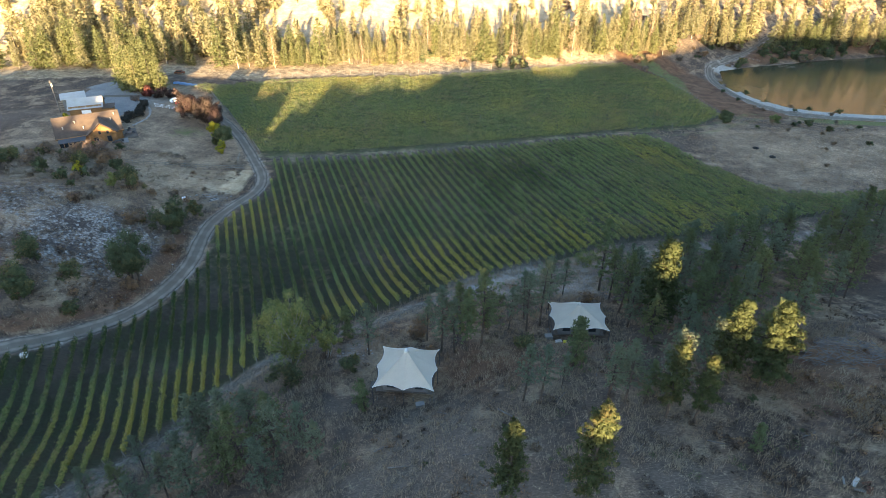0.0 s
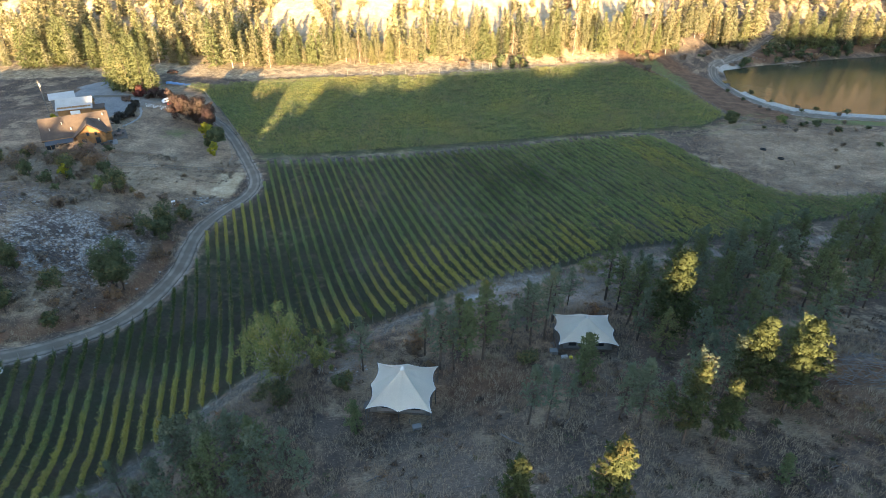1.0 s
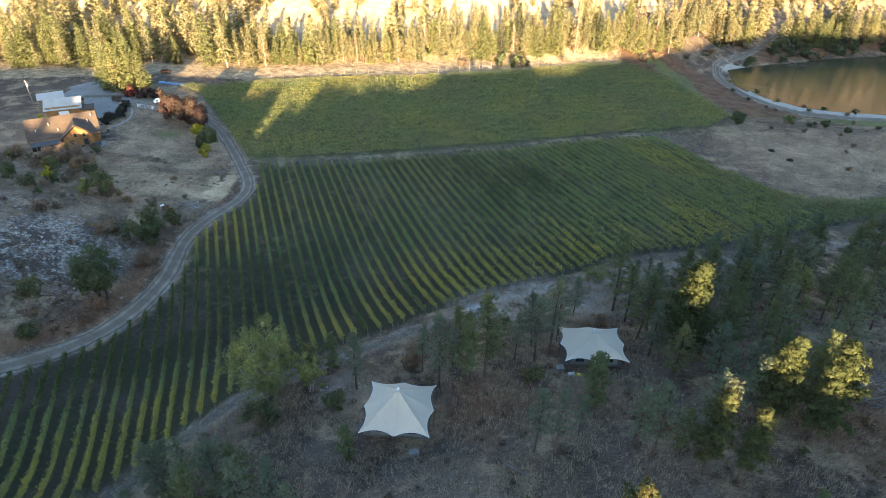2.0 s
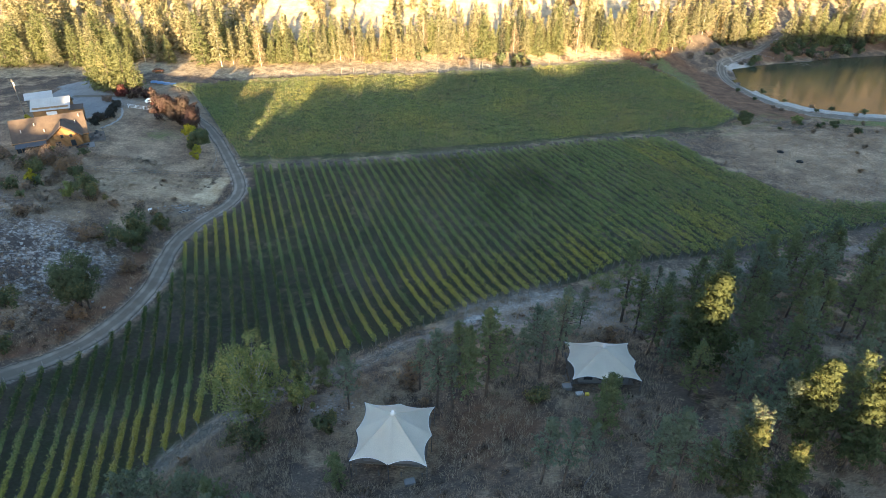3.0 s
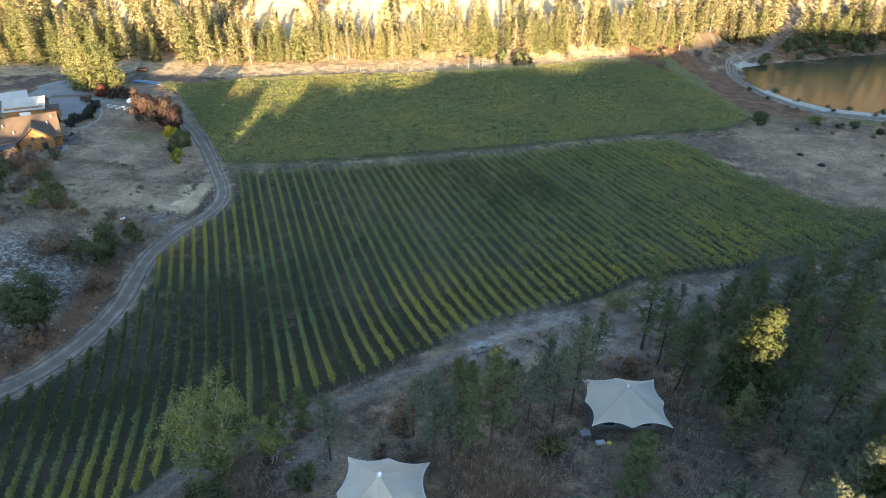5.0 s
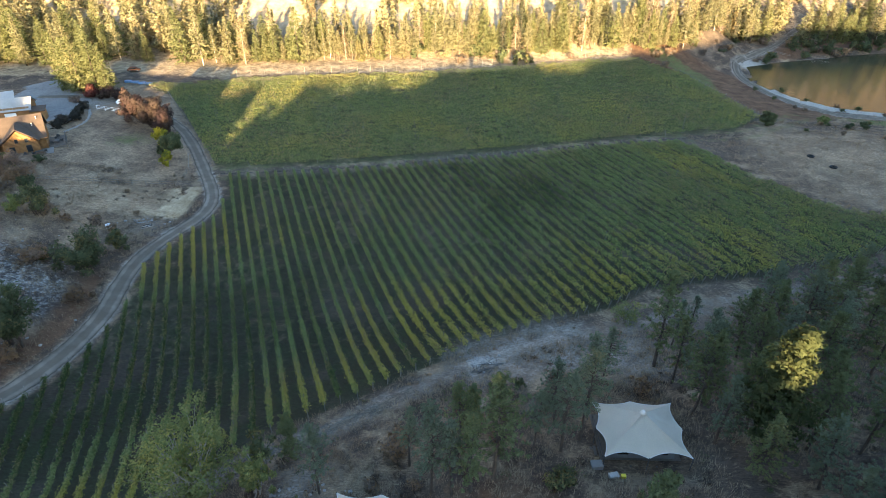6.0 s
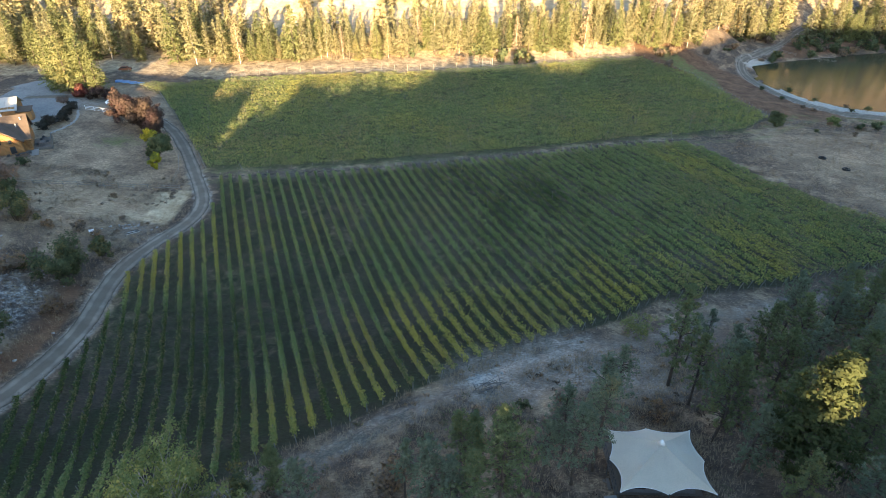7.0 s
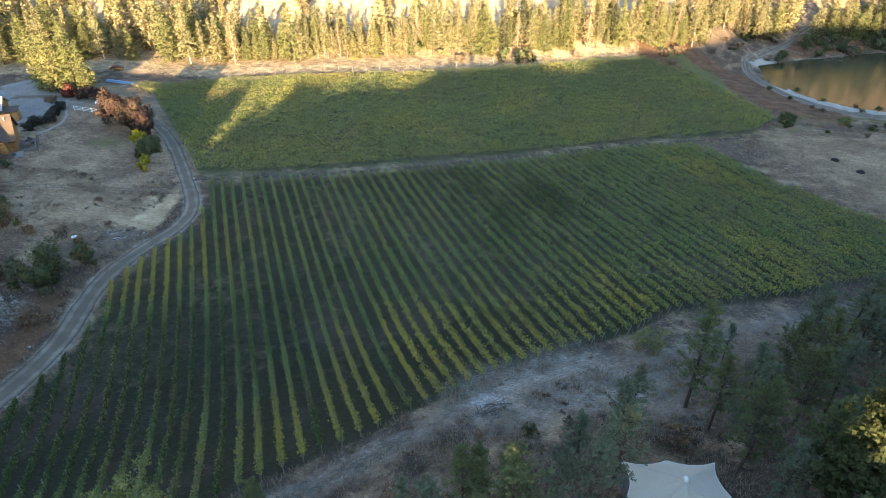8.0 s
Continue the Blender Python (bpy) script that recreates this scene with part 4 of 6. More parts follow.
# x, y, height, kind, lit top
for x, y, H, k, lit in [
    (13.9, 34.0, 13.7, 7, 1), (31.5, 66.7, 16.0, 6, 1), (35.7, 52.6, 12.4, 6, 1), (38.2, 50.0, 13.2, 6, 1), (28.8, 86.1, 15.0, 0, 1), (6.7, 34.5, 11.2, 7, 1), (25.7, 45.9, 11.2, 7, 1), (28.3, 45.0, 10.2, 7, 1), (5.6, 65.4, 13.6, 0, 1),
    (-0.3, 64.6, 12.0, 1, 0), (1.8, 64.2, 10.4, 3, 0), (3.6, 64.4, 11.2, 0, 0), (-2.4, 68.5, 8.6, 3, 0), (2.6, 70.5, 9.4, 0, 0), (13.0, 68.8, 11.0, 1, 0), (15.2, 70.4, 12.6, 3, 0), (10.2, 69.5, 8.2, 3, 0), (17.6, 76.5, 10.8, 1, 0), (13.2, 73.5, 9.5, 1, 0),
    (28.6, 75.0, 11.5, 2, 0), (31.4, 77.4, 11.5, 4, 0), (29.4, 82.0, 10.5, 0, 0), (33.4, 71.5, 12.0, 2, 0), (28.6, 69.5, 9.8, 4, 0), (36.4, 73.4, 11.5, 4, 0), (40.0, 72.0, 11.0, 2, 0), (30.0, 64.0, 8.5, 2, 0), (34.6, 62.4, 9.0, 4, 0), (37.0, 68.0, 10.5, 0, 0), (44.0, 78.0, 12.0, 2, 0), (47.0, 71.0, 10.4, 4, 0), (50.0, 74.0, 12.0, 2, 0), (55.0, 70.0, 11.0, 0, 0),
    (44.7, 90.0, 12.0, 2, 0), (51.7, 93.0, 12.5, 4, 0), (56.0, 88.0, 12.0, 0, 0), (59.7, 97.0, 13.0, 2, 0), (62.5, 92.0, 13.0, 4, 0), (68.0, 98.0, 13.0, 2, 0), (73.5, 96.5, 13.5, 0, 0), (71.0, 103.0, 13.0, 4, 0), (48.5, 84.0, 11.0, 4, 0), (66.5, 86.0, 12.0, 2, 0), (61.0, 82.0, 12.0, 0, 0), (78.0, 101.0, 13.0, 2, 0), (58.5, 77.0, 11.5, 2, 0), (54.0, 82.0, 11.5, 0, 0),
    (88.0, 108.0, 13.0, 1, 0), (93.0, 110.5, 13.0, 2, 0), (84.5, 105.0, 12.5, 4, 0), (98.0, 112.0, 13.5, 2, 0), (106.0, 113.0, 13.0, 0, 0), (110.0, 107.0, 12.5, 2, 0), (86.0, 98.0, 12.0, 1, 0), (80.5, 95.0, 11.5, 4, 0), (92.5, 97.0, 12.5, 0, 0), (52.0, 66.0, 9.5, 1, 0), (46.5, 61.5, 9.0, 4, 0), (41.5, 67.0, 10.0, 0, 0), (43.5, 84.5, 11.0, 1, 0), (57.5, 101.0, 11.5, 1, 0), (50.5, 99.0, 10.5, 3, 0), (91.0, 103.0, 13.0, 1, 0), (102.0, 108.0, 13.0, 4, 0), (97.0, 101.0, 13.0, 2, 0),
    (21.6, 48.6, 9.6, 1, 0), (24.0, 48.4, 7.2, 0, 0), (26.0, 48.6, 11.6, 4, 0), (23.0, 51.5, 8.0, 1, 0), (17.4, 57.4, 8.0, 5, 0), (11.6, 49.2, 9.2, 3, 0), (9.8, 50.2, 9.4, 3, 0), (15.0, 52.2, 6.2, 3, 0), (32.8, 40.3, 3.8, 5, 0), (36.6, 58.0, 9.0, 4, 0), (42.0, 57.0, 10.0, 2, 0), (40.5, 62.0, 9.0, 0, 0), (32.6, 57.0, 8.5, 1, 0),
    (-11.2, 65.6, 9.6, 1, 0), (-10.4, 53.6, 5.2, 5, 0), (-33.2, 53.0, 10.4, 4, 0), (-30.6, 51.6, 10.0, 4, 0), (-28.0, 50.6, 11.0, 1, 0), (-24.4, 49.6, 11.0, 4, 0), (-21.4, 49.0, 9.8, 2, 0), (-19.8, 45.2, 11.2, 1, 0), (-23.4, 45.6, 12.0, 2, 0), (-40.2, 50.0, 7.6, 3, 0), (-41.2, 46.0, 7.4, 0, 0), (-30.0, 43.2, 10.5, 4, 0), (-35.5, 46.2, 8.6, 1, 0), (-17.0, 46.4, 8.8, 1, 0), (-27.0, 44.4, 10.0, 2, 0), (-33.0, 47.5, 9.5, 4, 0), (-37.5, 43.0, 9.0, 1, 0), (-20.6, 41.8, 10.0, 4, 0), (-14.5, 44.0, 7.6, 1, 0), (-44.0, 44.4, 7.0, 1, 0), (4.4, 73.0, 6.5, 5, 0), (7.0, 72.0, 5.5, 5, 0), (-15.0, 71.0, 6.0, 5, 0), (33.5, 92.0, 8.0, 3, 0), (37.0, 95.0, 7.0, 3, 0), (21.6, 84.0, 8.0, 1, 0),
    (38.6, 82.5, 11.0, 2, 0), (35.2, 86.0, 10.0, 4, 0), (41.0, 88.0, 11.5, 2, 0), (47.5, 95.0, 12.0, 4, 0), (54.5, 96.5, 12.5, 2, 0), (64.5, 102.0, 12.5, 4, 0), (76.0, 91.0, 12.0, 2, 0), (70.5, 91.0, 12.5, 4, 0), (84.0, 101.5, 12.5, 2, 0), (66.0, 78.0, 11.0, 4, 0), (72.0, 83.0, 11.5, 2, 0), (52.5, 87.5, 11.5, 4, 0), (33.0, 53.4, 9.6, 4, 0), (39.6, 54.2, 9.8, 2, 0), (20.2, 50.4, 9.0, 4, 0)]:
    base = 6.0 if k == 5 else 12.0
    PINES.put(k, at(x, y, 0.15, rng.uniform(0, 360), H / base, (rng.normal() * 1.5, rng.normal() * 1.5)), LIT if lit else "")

# the wooded ridge behind, which keeps the valley in shade
RIDGE = Stand("ridge_pine", "dark pine on the ridge above the valley", "pine tree", "pines along the ridge", [(fir_meshes(s_, 5.0, 1.5, 0.06), M_FIR, M_BARK) for s_ in (71, 72, 73)])
rng = np.random.default_rng(8)
for x in np.arange(-215, 260, 4.2):
    x = x + rng.normal() * 1.2
    if any(abs(x - c) < w for c, w in ((-57.0, 3.6), (-50.0, 3.0))):
        continue
    y = -68 + rng.normal() * 3
    RIDGE.put(int(rng.integers(0, 3)), at(x, y, 0.1, rng.uniform(0, 360), (rng.uniform(1.6, 3.4) + (2.6 if abs(x + 103) < 9 else 0.0)) / 5.0))

# forest beyond the far block and on the slopes round the valley
FIRS = Stand("conifer", "tall sunlit conifer at the edge of the valley", "conifer", "forest conifers", [
    (fir_meshes(31, 18, 4.0, 0.08, 0.9, 0.95), M_FIR, M_BARK), (fir_meshes(32, 18, 3.6, 0.16, 0.9, 0.85), M_FIR, M_PALEBARK), (fir_meshes(33, 18, 4.6, 0.06, 0.85, 0.9), M_OLIVEFIR, M_BARK), (fir_meshes(34, 18, 3.1, 0.24, 0.9, 0.7), M_FIR, M_BARK), (fir_meshes(35, 18, 5.0, 0.05, 0.9, 0.7), M_OLIVEFIR, M_BARK),
    (fir_meshes(36, 18, 3.0, 0.06, 0.7), M_DARKFIR, M_BARK), (fir_meshes(37, 18, 3.2, 0.10, 0.4, 0.7), M_BAREFIR, M_PALEBARK)])
rng = np.random.default_rng(21)
spots, BEHIND = [], []


def plant(x, y, H, k, gap=2.2):
    if float(along(x, y, SHORE)) < 5.0 or any((x - a) ** 2 + (y - b) ** 2 < gap * gap for a, b in spots):
        return
    spots.append((x, y))
    if y - edge(x) > 13:
        BEHIND.append((x, y, H))
        return
    FIRS.put(k, at(x, y, 0.3, rng.uniform(0, 360), H / 18.0, (rng.normal() * 1.2, rng.normal() * 1.2)))


def edge(x):
    return float(np.interp(x, [-220, -178, -134, -107, -78, -46, 4, 58, 86, 112, 150, 220, 330], [246, 244, 247, 250, 257, 261, 269, 277, 281, 286, 309, 314, 315]))


for _ in range(640):
    x = rng.uniform(-82, 112)
    y = edge(x) + 2 + abs(rng.normal()) * 8
    tall = 14.0 + 6.0 * noise.noise(Vector((x * 0.09, y * 0.05, 4.0))) + rng.normal() * 2.6
    plant(x, y, min(max(tall, 6.0), 21.0) * (1.25 if rng.random() < 0.10 else 1.0), (0, 1, 2, 3, 4, 0, 2, 3, 4, 1, 5, 6)[int(rng.integers(0, 12))], 2.7)
for _ in range(420):
    x = rng.uniform(-190, -84)
    y = edge(x) + 1 + rng.random() * 34
    plant(x, y, rng.uniform(10, 22), (0, 2, 4, 4, 1)[int(rng.integers(0, 5))], 4.4)
for _ in range(260):
    x = rng.uniform(104, 255)
    y = edge(x) + 3 + rng.random() * 18
    plant(x, y, rng.uniform(12, 22), int(rng.integers(0, 6)), 3.8)
for _ in range(14):
    x = rng.uniform(-90, 110)
    plant(x, rng.uniform(305, 345), rng.uniform(7, 15), int(rng.integers(0, 5)), 6.0)
# the tall pair beside the barn
plant(-117.0, 219, 18, 4, 1)
plant(-112.0, 219.5, 19, 4, 1)
plant(-121.5, 222, 17, 4, 1)
plant(-108.0, 218.5, 16, 2, 1)
plant(-114.5, 223.0, 20, 4, 1)
plant(-126.0, 226.0, 18, 2, 1)


def deep_woods():
    """The mass of trees behind the forest's edge, too many to count."""
    g_ = np.random.default_rng(63)
    kinds = [fir_meshes(41, 16, 4.2, 0.08, 0.9, 0.9), fir_meshes(42, 16, 3.6, 0.08, 0.9, 0.8)]
    VV, NN, n0, FF, SG = [], [], 0, [], []
    inner = [(x, y, H / 16) for x, y, H in BEHIND]
    for n_ in range(330):
        x = g_.uniform(-260, 330) if n_ % 3 else g_.uniform(-230, -90)
        side = x < -84 or x > 112
        y = edge(x) + (26 + g_.random() * 70 if side else 22 + g_.random() * 60)
        if not side and g_.random() < 0.72:
            continue
        if float(along(x, y, SHORE)) < 5.0 or any((x - a) ** 2 + (y - b) ** 2 < 12 for a, b in spots):
            continue
        spots.append((x, y))
        inner.append((x, y, g_.uniform(0.6, 1.2)))
    for x, y, k in inner:
        seg, V, F, NR = kinds[int(g_.integers(0, 2))]
        pick = np.sort(g_.choice(len(F), len(F) * 2 // 5, replace=False))
        W = V.reshape(-1, 3, 3)[pick]
        c = W.mean(1, keepdims=True)
        W = (c + (W - c) * 1.5).reshape(-1, 3)
        an = g_.uniform(0, 6.283)
        rot = np.array([[math.cos(an), -math.sin(an), 0], [math.sin(an), math.cos(an), 0], [0, 0, 1]])
        base = np.array([x, y, zat(x, y) - 0.2])
        VV.append(W @ rot.T * k + base)
        NN.append(NR.reshape(-1, 3, 3)[pick].reshape(-1, 3) @ rot.T)
        FF.append(np.arange(len(W)).reshape(-1, 3) + n0)
        n0 += len(W)
        SG.append((base, base + (0, 0, 15 * k), 0.22 * k, 0.04))
    woods = piece("woods", mesh_np("woods", np.concatenate(VV), np.concatenate(FF), normals=np.concatenate(NN)), M_FIR)
    tagged(woods, "dense sunlit conifer woods climbing the far slope", "woods", kind="stuff")
    V, F = sticks(SG, 5)
    tagged(piece("wood_trunks", mesh_np("wood_trunks", V, F), M_BARK), "conifer trunks in the woods on the far slope", "woods", kind="stuff")


deep_woods()


# ---- tents on the near hillside ----
def tent(m, hw, hd, eave, peak, label, rail_side):
    """A stretched canopy on eight ties and a mast, over a canvas room on a deck."""
    t = thing("glamping_tent", m, label, "tent", "canopy tents")
    ties = [(-hw, -hd), (0, -hd * 1.03), (hw, -hd), (hw * 1.02, 0), (hw, hd), (0, hd * 1.03), (-hw, hd), (-hw * 1.03, 0)]
    per, rings = 12, 18
    edge_pts = []
    for (ax, ay), (bx, by) in zip(ties, ties[1:] + ties[:1]):
        nx_, ny_ = -(by - ay), bx - ax
        ln = math.hypot(nx_, ny_)
        for i in range(per):
            f = i / per
            bow = 0.55 * 4 * f * (1 - f)
            edge_pts.append((ax + (bx - ax) * f + nx_ / ln * bow, ay + (by - ay) * f + ny_ / ln * bow, eave + 0.16 * 4 * f * (1 - f), 4 * f * (1 - f)))
    bm = bmesh.new()
    grid = []
    for r in range(rings + 1):
        s = 0.035 + 0.965 * r / rings
        ring = []
        for x, y, z, f in edge_pts:
            zz = z + (peak - z) * (0.90 * (1 - s) + 0.10 * (1 - s) ** 5) - 0.05 * f * s * (1 - s) * 2
            ring.append(bm.verts.new((x * s, y * s, zz)))
        grid.append(ring)
    k = len(edge_pts)
    for a, b in zip(grid, grid[1:]):
        for i in range(k):
            bm.faces.new((a[i], b[i], b[(i + 1) % k], a[(i + 1) % k]))
    bmesh.ops.solidify(bm, geom=bm.faces[:], thickness=0.02)
    canopy = part("canopy", bm, M_CANVAS, t, "pale grey stretched canvas", smooth=True)
    bm = bmesh.new()
    for i in range(k):
        p, q_ = edge_pts[i], edge_pts[(i + 1) % k]
        tube(bm, p[:3], q_[:3], 0.03, 0.03, 5)
    part("hem", bm, M_WHITE, canopy)
    bm = bmesh.new()
    bmesh.ops.create_cone(bm, cap_ends=True, segments=16, radius1=0.34, radius2=0.10, depth=0.42, matrix=Matrix.Translation((0, 0, peak + 0.05)))
    part("vent_cap", bm, M_CAP, t, "white vent cap", smooth=True)
    bm = bmesh.new()
    tube(bm, (0, 0, 0.3), (0, 0, peak), 0.07, 0.06)
    part("mast", bm, M_STEEL, t)
    for x, y in ties:
        bm = bmesh.new()
        tube(bm, (x * 0.985, y * 0.985, -0.5), (x, y, eave + 0.1), 0.05, 0.045)
        part("pole", bm, M_STEEL, t)
        bm = bmesh.new()
        tube(bm, (x, y, eave), (x * 1.28, y * 1.28, -0.1), 0.006, 0.006, 4)
        part("guy_rope", bm, M_STEEL, t)
    # deck of boards on posts
    n = 26
    for i in range(n):
        x0 = -hw * 0.97 + i * (2 * hw * 0.94) / n
        bm = bmesh.new()
        box(bm, x0, x0 + 2 * hw * 0.94 / n - 0.02, -hd * 0.66, hd * 0.97, 0.30, 0.36)
        part("deck_board", bm, M_DECK, t)
    for x in (-hw * 0.9, -hw * 0.3, hw * 0.3, hw * 0.85):
        for y in (-hd * 0.85, 0, hd * 0.85):
            bm = bmesh.new()
            box(bm, x - 0.08, x + 0.08, y - 0.08, y + 0.08, -2.4, 0.30)
            part("deck_post", bm, M_DECK, t)
    # canvas room: four walls, coloured dark for the canopy's shade, with window panels
    rw, rd, rh = hw * 0.74, hd * 0.60, eave + 0.1
    for x0, x1, y0, y1 in ((-rw, rw, -rd, -rd + 0.05), (-rw, rw, rd - 0.05, rd), (-rw, -rw + 0.05, -rd + 0.05, rd - 0.05), (rw - 0.05, rw, -rd + 0.05, rd - 0.05)):
        bm = bmesh.new()
        box(bm, x0, x1, y0, y1, 0.37, rh)
        part("wall", bm, M_DARKCANVAS, t)
    for x in (-rw * 0.62, 0.0, rw * 0.62):
        bm = bmesh.new()
        box(bm, x - 0.55, x + 0.55, -rd - 0.03, -rd + 0.02, 0.9, 1.75, 0.01)
        part("window", bm, M_GLASS, t, "dark mesh window")
        bm = bmesh.new()
        box(bm, x - 0.6, x + 0.6, -rd - 0.05, -rd - 0.03, 1.75, 1.82)
        box(bm, x - 0.6, x + 0.6, -rd - 0.05, -rd - 0.03, 0.84, 0.9)
        part("window_trim", bm, M_DARKCANVAS, t)
    # rail down one side
    sx = -hw * 0.95 if rail_side < 0 else hw * 0.95
    for i in range(9):
        y = -hd * 0.9 + i * hd * 0.2
        bm = bmesh.new()
        tube(bm, (sx, y, 0.30), (sx, y, 1.3), 0.03, 0.03, 6)
        part("rail_post", bm, M_STEEL, t)
    bm = bmesh.new()
    tube(bm, (sx, -hd * 0.9, 1.3), (sx, hd * 0.7, 1.3), 0.035, 0.035, 6)
    part("handrail", bm, M_STEEL, t)
    for i in range(3):
        bm = bmesh.new()
        box(bm, -hw - 0.3 - 0.3 * i, -hw - 0.02 - 0.3 * i, -1.8, -0.6, 0.18 - 0.16 * i, 0.24 - 0.16 * i)
        part("step", bm, M_DECK, t)
    return t


tent(pose(-4.9, 58.1, 15.05, 0, 0, -5), 4.1, 4.1, 2.3, 5.5, "pale canvas canopy tent with scalloped edges on a deck", -1)
tent(pose(20.8, 69.8, 14.9, 0, 0, -2), 4.25, 3.55, 2.2, 4.6, "pale canvas canopy tent among pines", -1)


def crate(name, m, w, d, h, mat_, label, category):
    t = thing(name, m, label, category)
    bm = bmesh.new()
    box(bm, -w / 2, w / 2, -d / 2, d / 2, 0, h, 0.03)
    part("body", bm, mat_, t)
    bm = bmesh.new()
    box(bm, -w / 2 - 0.02, w / 2 + 0.02, -d / 2 - 0.02, d / 2 + 0.02, h, h + 0.06, 0.015)
    part("lid", bm, mat_, t)
    return t


crate("storage_box", at(-3.0, 53.2, 0.0, 15), 1.1, 0.7, 0.5, M_CONCRETE, "grey storage box on the grass behind the tent", "box")
crate("storage_box", at(17.2, 65.2, 0.0, 10), 0.9, 0.55, 0.4, M_TIN, "pale grey box beside the tent", "box")
crate("cooler", at(18.1, 65.1, 0.0, 0), 0.45, 0.32, 0.35, M_YELP, "yellow cool box beside the tent", "cool box")
crate("storage_box", at(15.9, 66.5, 0.0, 5), 1.1, 0.8, 0.5, M_CONCRETE, "grey plastic storage chest beside the tent", "box")
crate("bee_box", at(-68.9, 70.9, 0.0, 12), 0.9, 0.7, 0.7, M_WHITE, "white box standing at the edge of the vines", "box")
crate("bee_box", at(-66.6, 132.2, 0.0, 30), 1.0, 0.8, 0.8, M_WHITE, "white box in the dry grass by the lane", "box")

# ---- lodge, barn and yard ----
def lodge():
    t = thing("lodge", pose(-108.85, 169.25, 9.0, 0, 0, 30.1), "log lodge with brown shingled roof and orange gable", "house")
    L, D, E, R = 9.0, 6.3, 3.0, 7.4
    # walls
    for n_, (x0, x1, y0, y1) in enumerate(((-L + 0.5, L - 0.5, -D + 0.5, -D + 0.8), (-L + 0.5, L - 0.5, D - 0.8, D - 0.5))):
        bm = bmesh.new()
        for k in range(10):
            tube(bm, (x0, (y0 + y1) / 2, 0.15 + k * 0.3), (x1, (y0 + y1) / 2, 0.15 + k * 0.3), 0.17, 0.17, 8)
        part("log_wall", bm, M_LOG, t)
    for x in (-L + 0.65, L - 0.65):
        bm = bmesh.new()
        prism(bm, [(-D + 0.5, 0), (D - 0.5, 0), (D - 0.5, E), (0, R - 0.35), (-D + 0.5, E)], x - 0.12, x + 0.12)
        bmesh.ops.rotate(bm, verts=bm.verts, cent=(0, 0, 0), matrix=Matrix.Rotation(radians(-90), 3, "Z"))
        bmesh.ops.scale(bm, verts=bm.verts, vec=(1, -1, 1))
        part("end_wall", bm, M_LOG, t)
    # main roof, two slopes; the front one looks to -y
    for sgn in (-1, 1):
        bm = bmesh.new()
        q_ = [(-L, 0, R), (-L, sgn * D * 1.08, E - 0.25), (L, sgn * D * 1.08, E - 0.25), (L, 0, R)]
        shell(bm, q_ if sgn < 0 else q_[::-1], 0.22)
        roof = part("roof_slope", bm, M_SHINGLE, t, "brown shingles")
        bm = bmesh.new()
        shell(bm, [(-L - 0.04, sgn * D * 1.08 - 0.1, E - 0.20), (-L - 0.04, sgn * D * 1.08 + 0.1, E - 0.20), (L + 0.04, sgn * D * 1.08 + 0.1, E - 0.20), (L + 0.04, sgn * D * 1.08 - 0.1, E - 0.20)], 0.2)
        part("eave_board", bm, M_LOG, roof)
    # cross gable towards the meadow
    gx, gw, gy, gr = 3.2, 4.2, -8.6, 6.3
    for sgn in (-1, 1):
        bm = bmesh.new()
        q_ = [(gx, -0.9, gr), (gx, gy, gr), (gx + sgn * gw, gy, E - 0.1), (gx + sgn * gw, -5.5, E - 0.1)]
        shell(bm, q_ if sgn < 0 else q_[::-1], 0.2)
        part("gable_slope", bm, M_SHINGLE, t, "brown shingles")
    bm = bmesh.new()
    pw = gw - 0.55
    prism(bm, [(gx - pw, 0.0), (gx + pw, 0.0), (gx + pw, E - 0.1), (gx, gr - 0.45), (gx - pw, E - 0.1)], gy + 0.7, gy + 0.95)
    gable = part("gable_wall", bm, M_LOG, t, "orange stained log gable")
    for k in range(18):
        z = 0.15 + k * 0.33
        w = pw if z < E else pw * max(0.0, 1 - (z - E) / (gr - 0.45 - E)) - 0.1
        if w > 0.2:
            bm = bmesh.new()
            tube(bm, (gx - w, gy + 0.68, z), (gx + w, gy + 0.68, z), 0.16, 0.16, 6)
            part("log", bm, M_LOG, gable)
    for x in (gx - pw, gx + pw):
        bm = bmesh.new()
        box(bm, x - 0.06, x + 0.06, gy + 0.95, -D + 0.6, 0, E - 0.1)
        part("side_wall", bm, M_LOG, t)
    for x, z, w, h in ((gx - 1.9, 0.5, 1.2, 1.7), (gx + 1.6, 0.5, 1.2, 1.7), (gx - 0.6, 3.0, 0.7, 1.0), (gx + 1.5, 2.9, 0.7, 1.0)):
        bm = bmesh.new()
        box(bm, x - w / 2, x + w / 2, gy + 0.38, gy + 0.52, z, z + h)
        wd = part("window", bm, M_SHINGLE, t, "dark framed window")
        bm = bmesh.new()
        box(bm, x - w / 2 + 0.08, x + w / 2 - 0.08, gy + 0.35, gy + 0.40, z + 0.08, z + h - 0.08)
        part("pane", bm, M_GLASS, wd)
    # low sun room with dark roof along the front
    bm = bmesh.new()
    shell(bm, [(-8.4, -6.2, 3.0), (-8.4, -9.2, 2.3), (-1.3, -9.2, 2.3), (-1.3, -6.2, 3.0)], 0.12)
    part("porch_roof", bm, M_DARKROOF, t, "dark sheet roof")
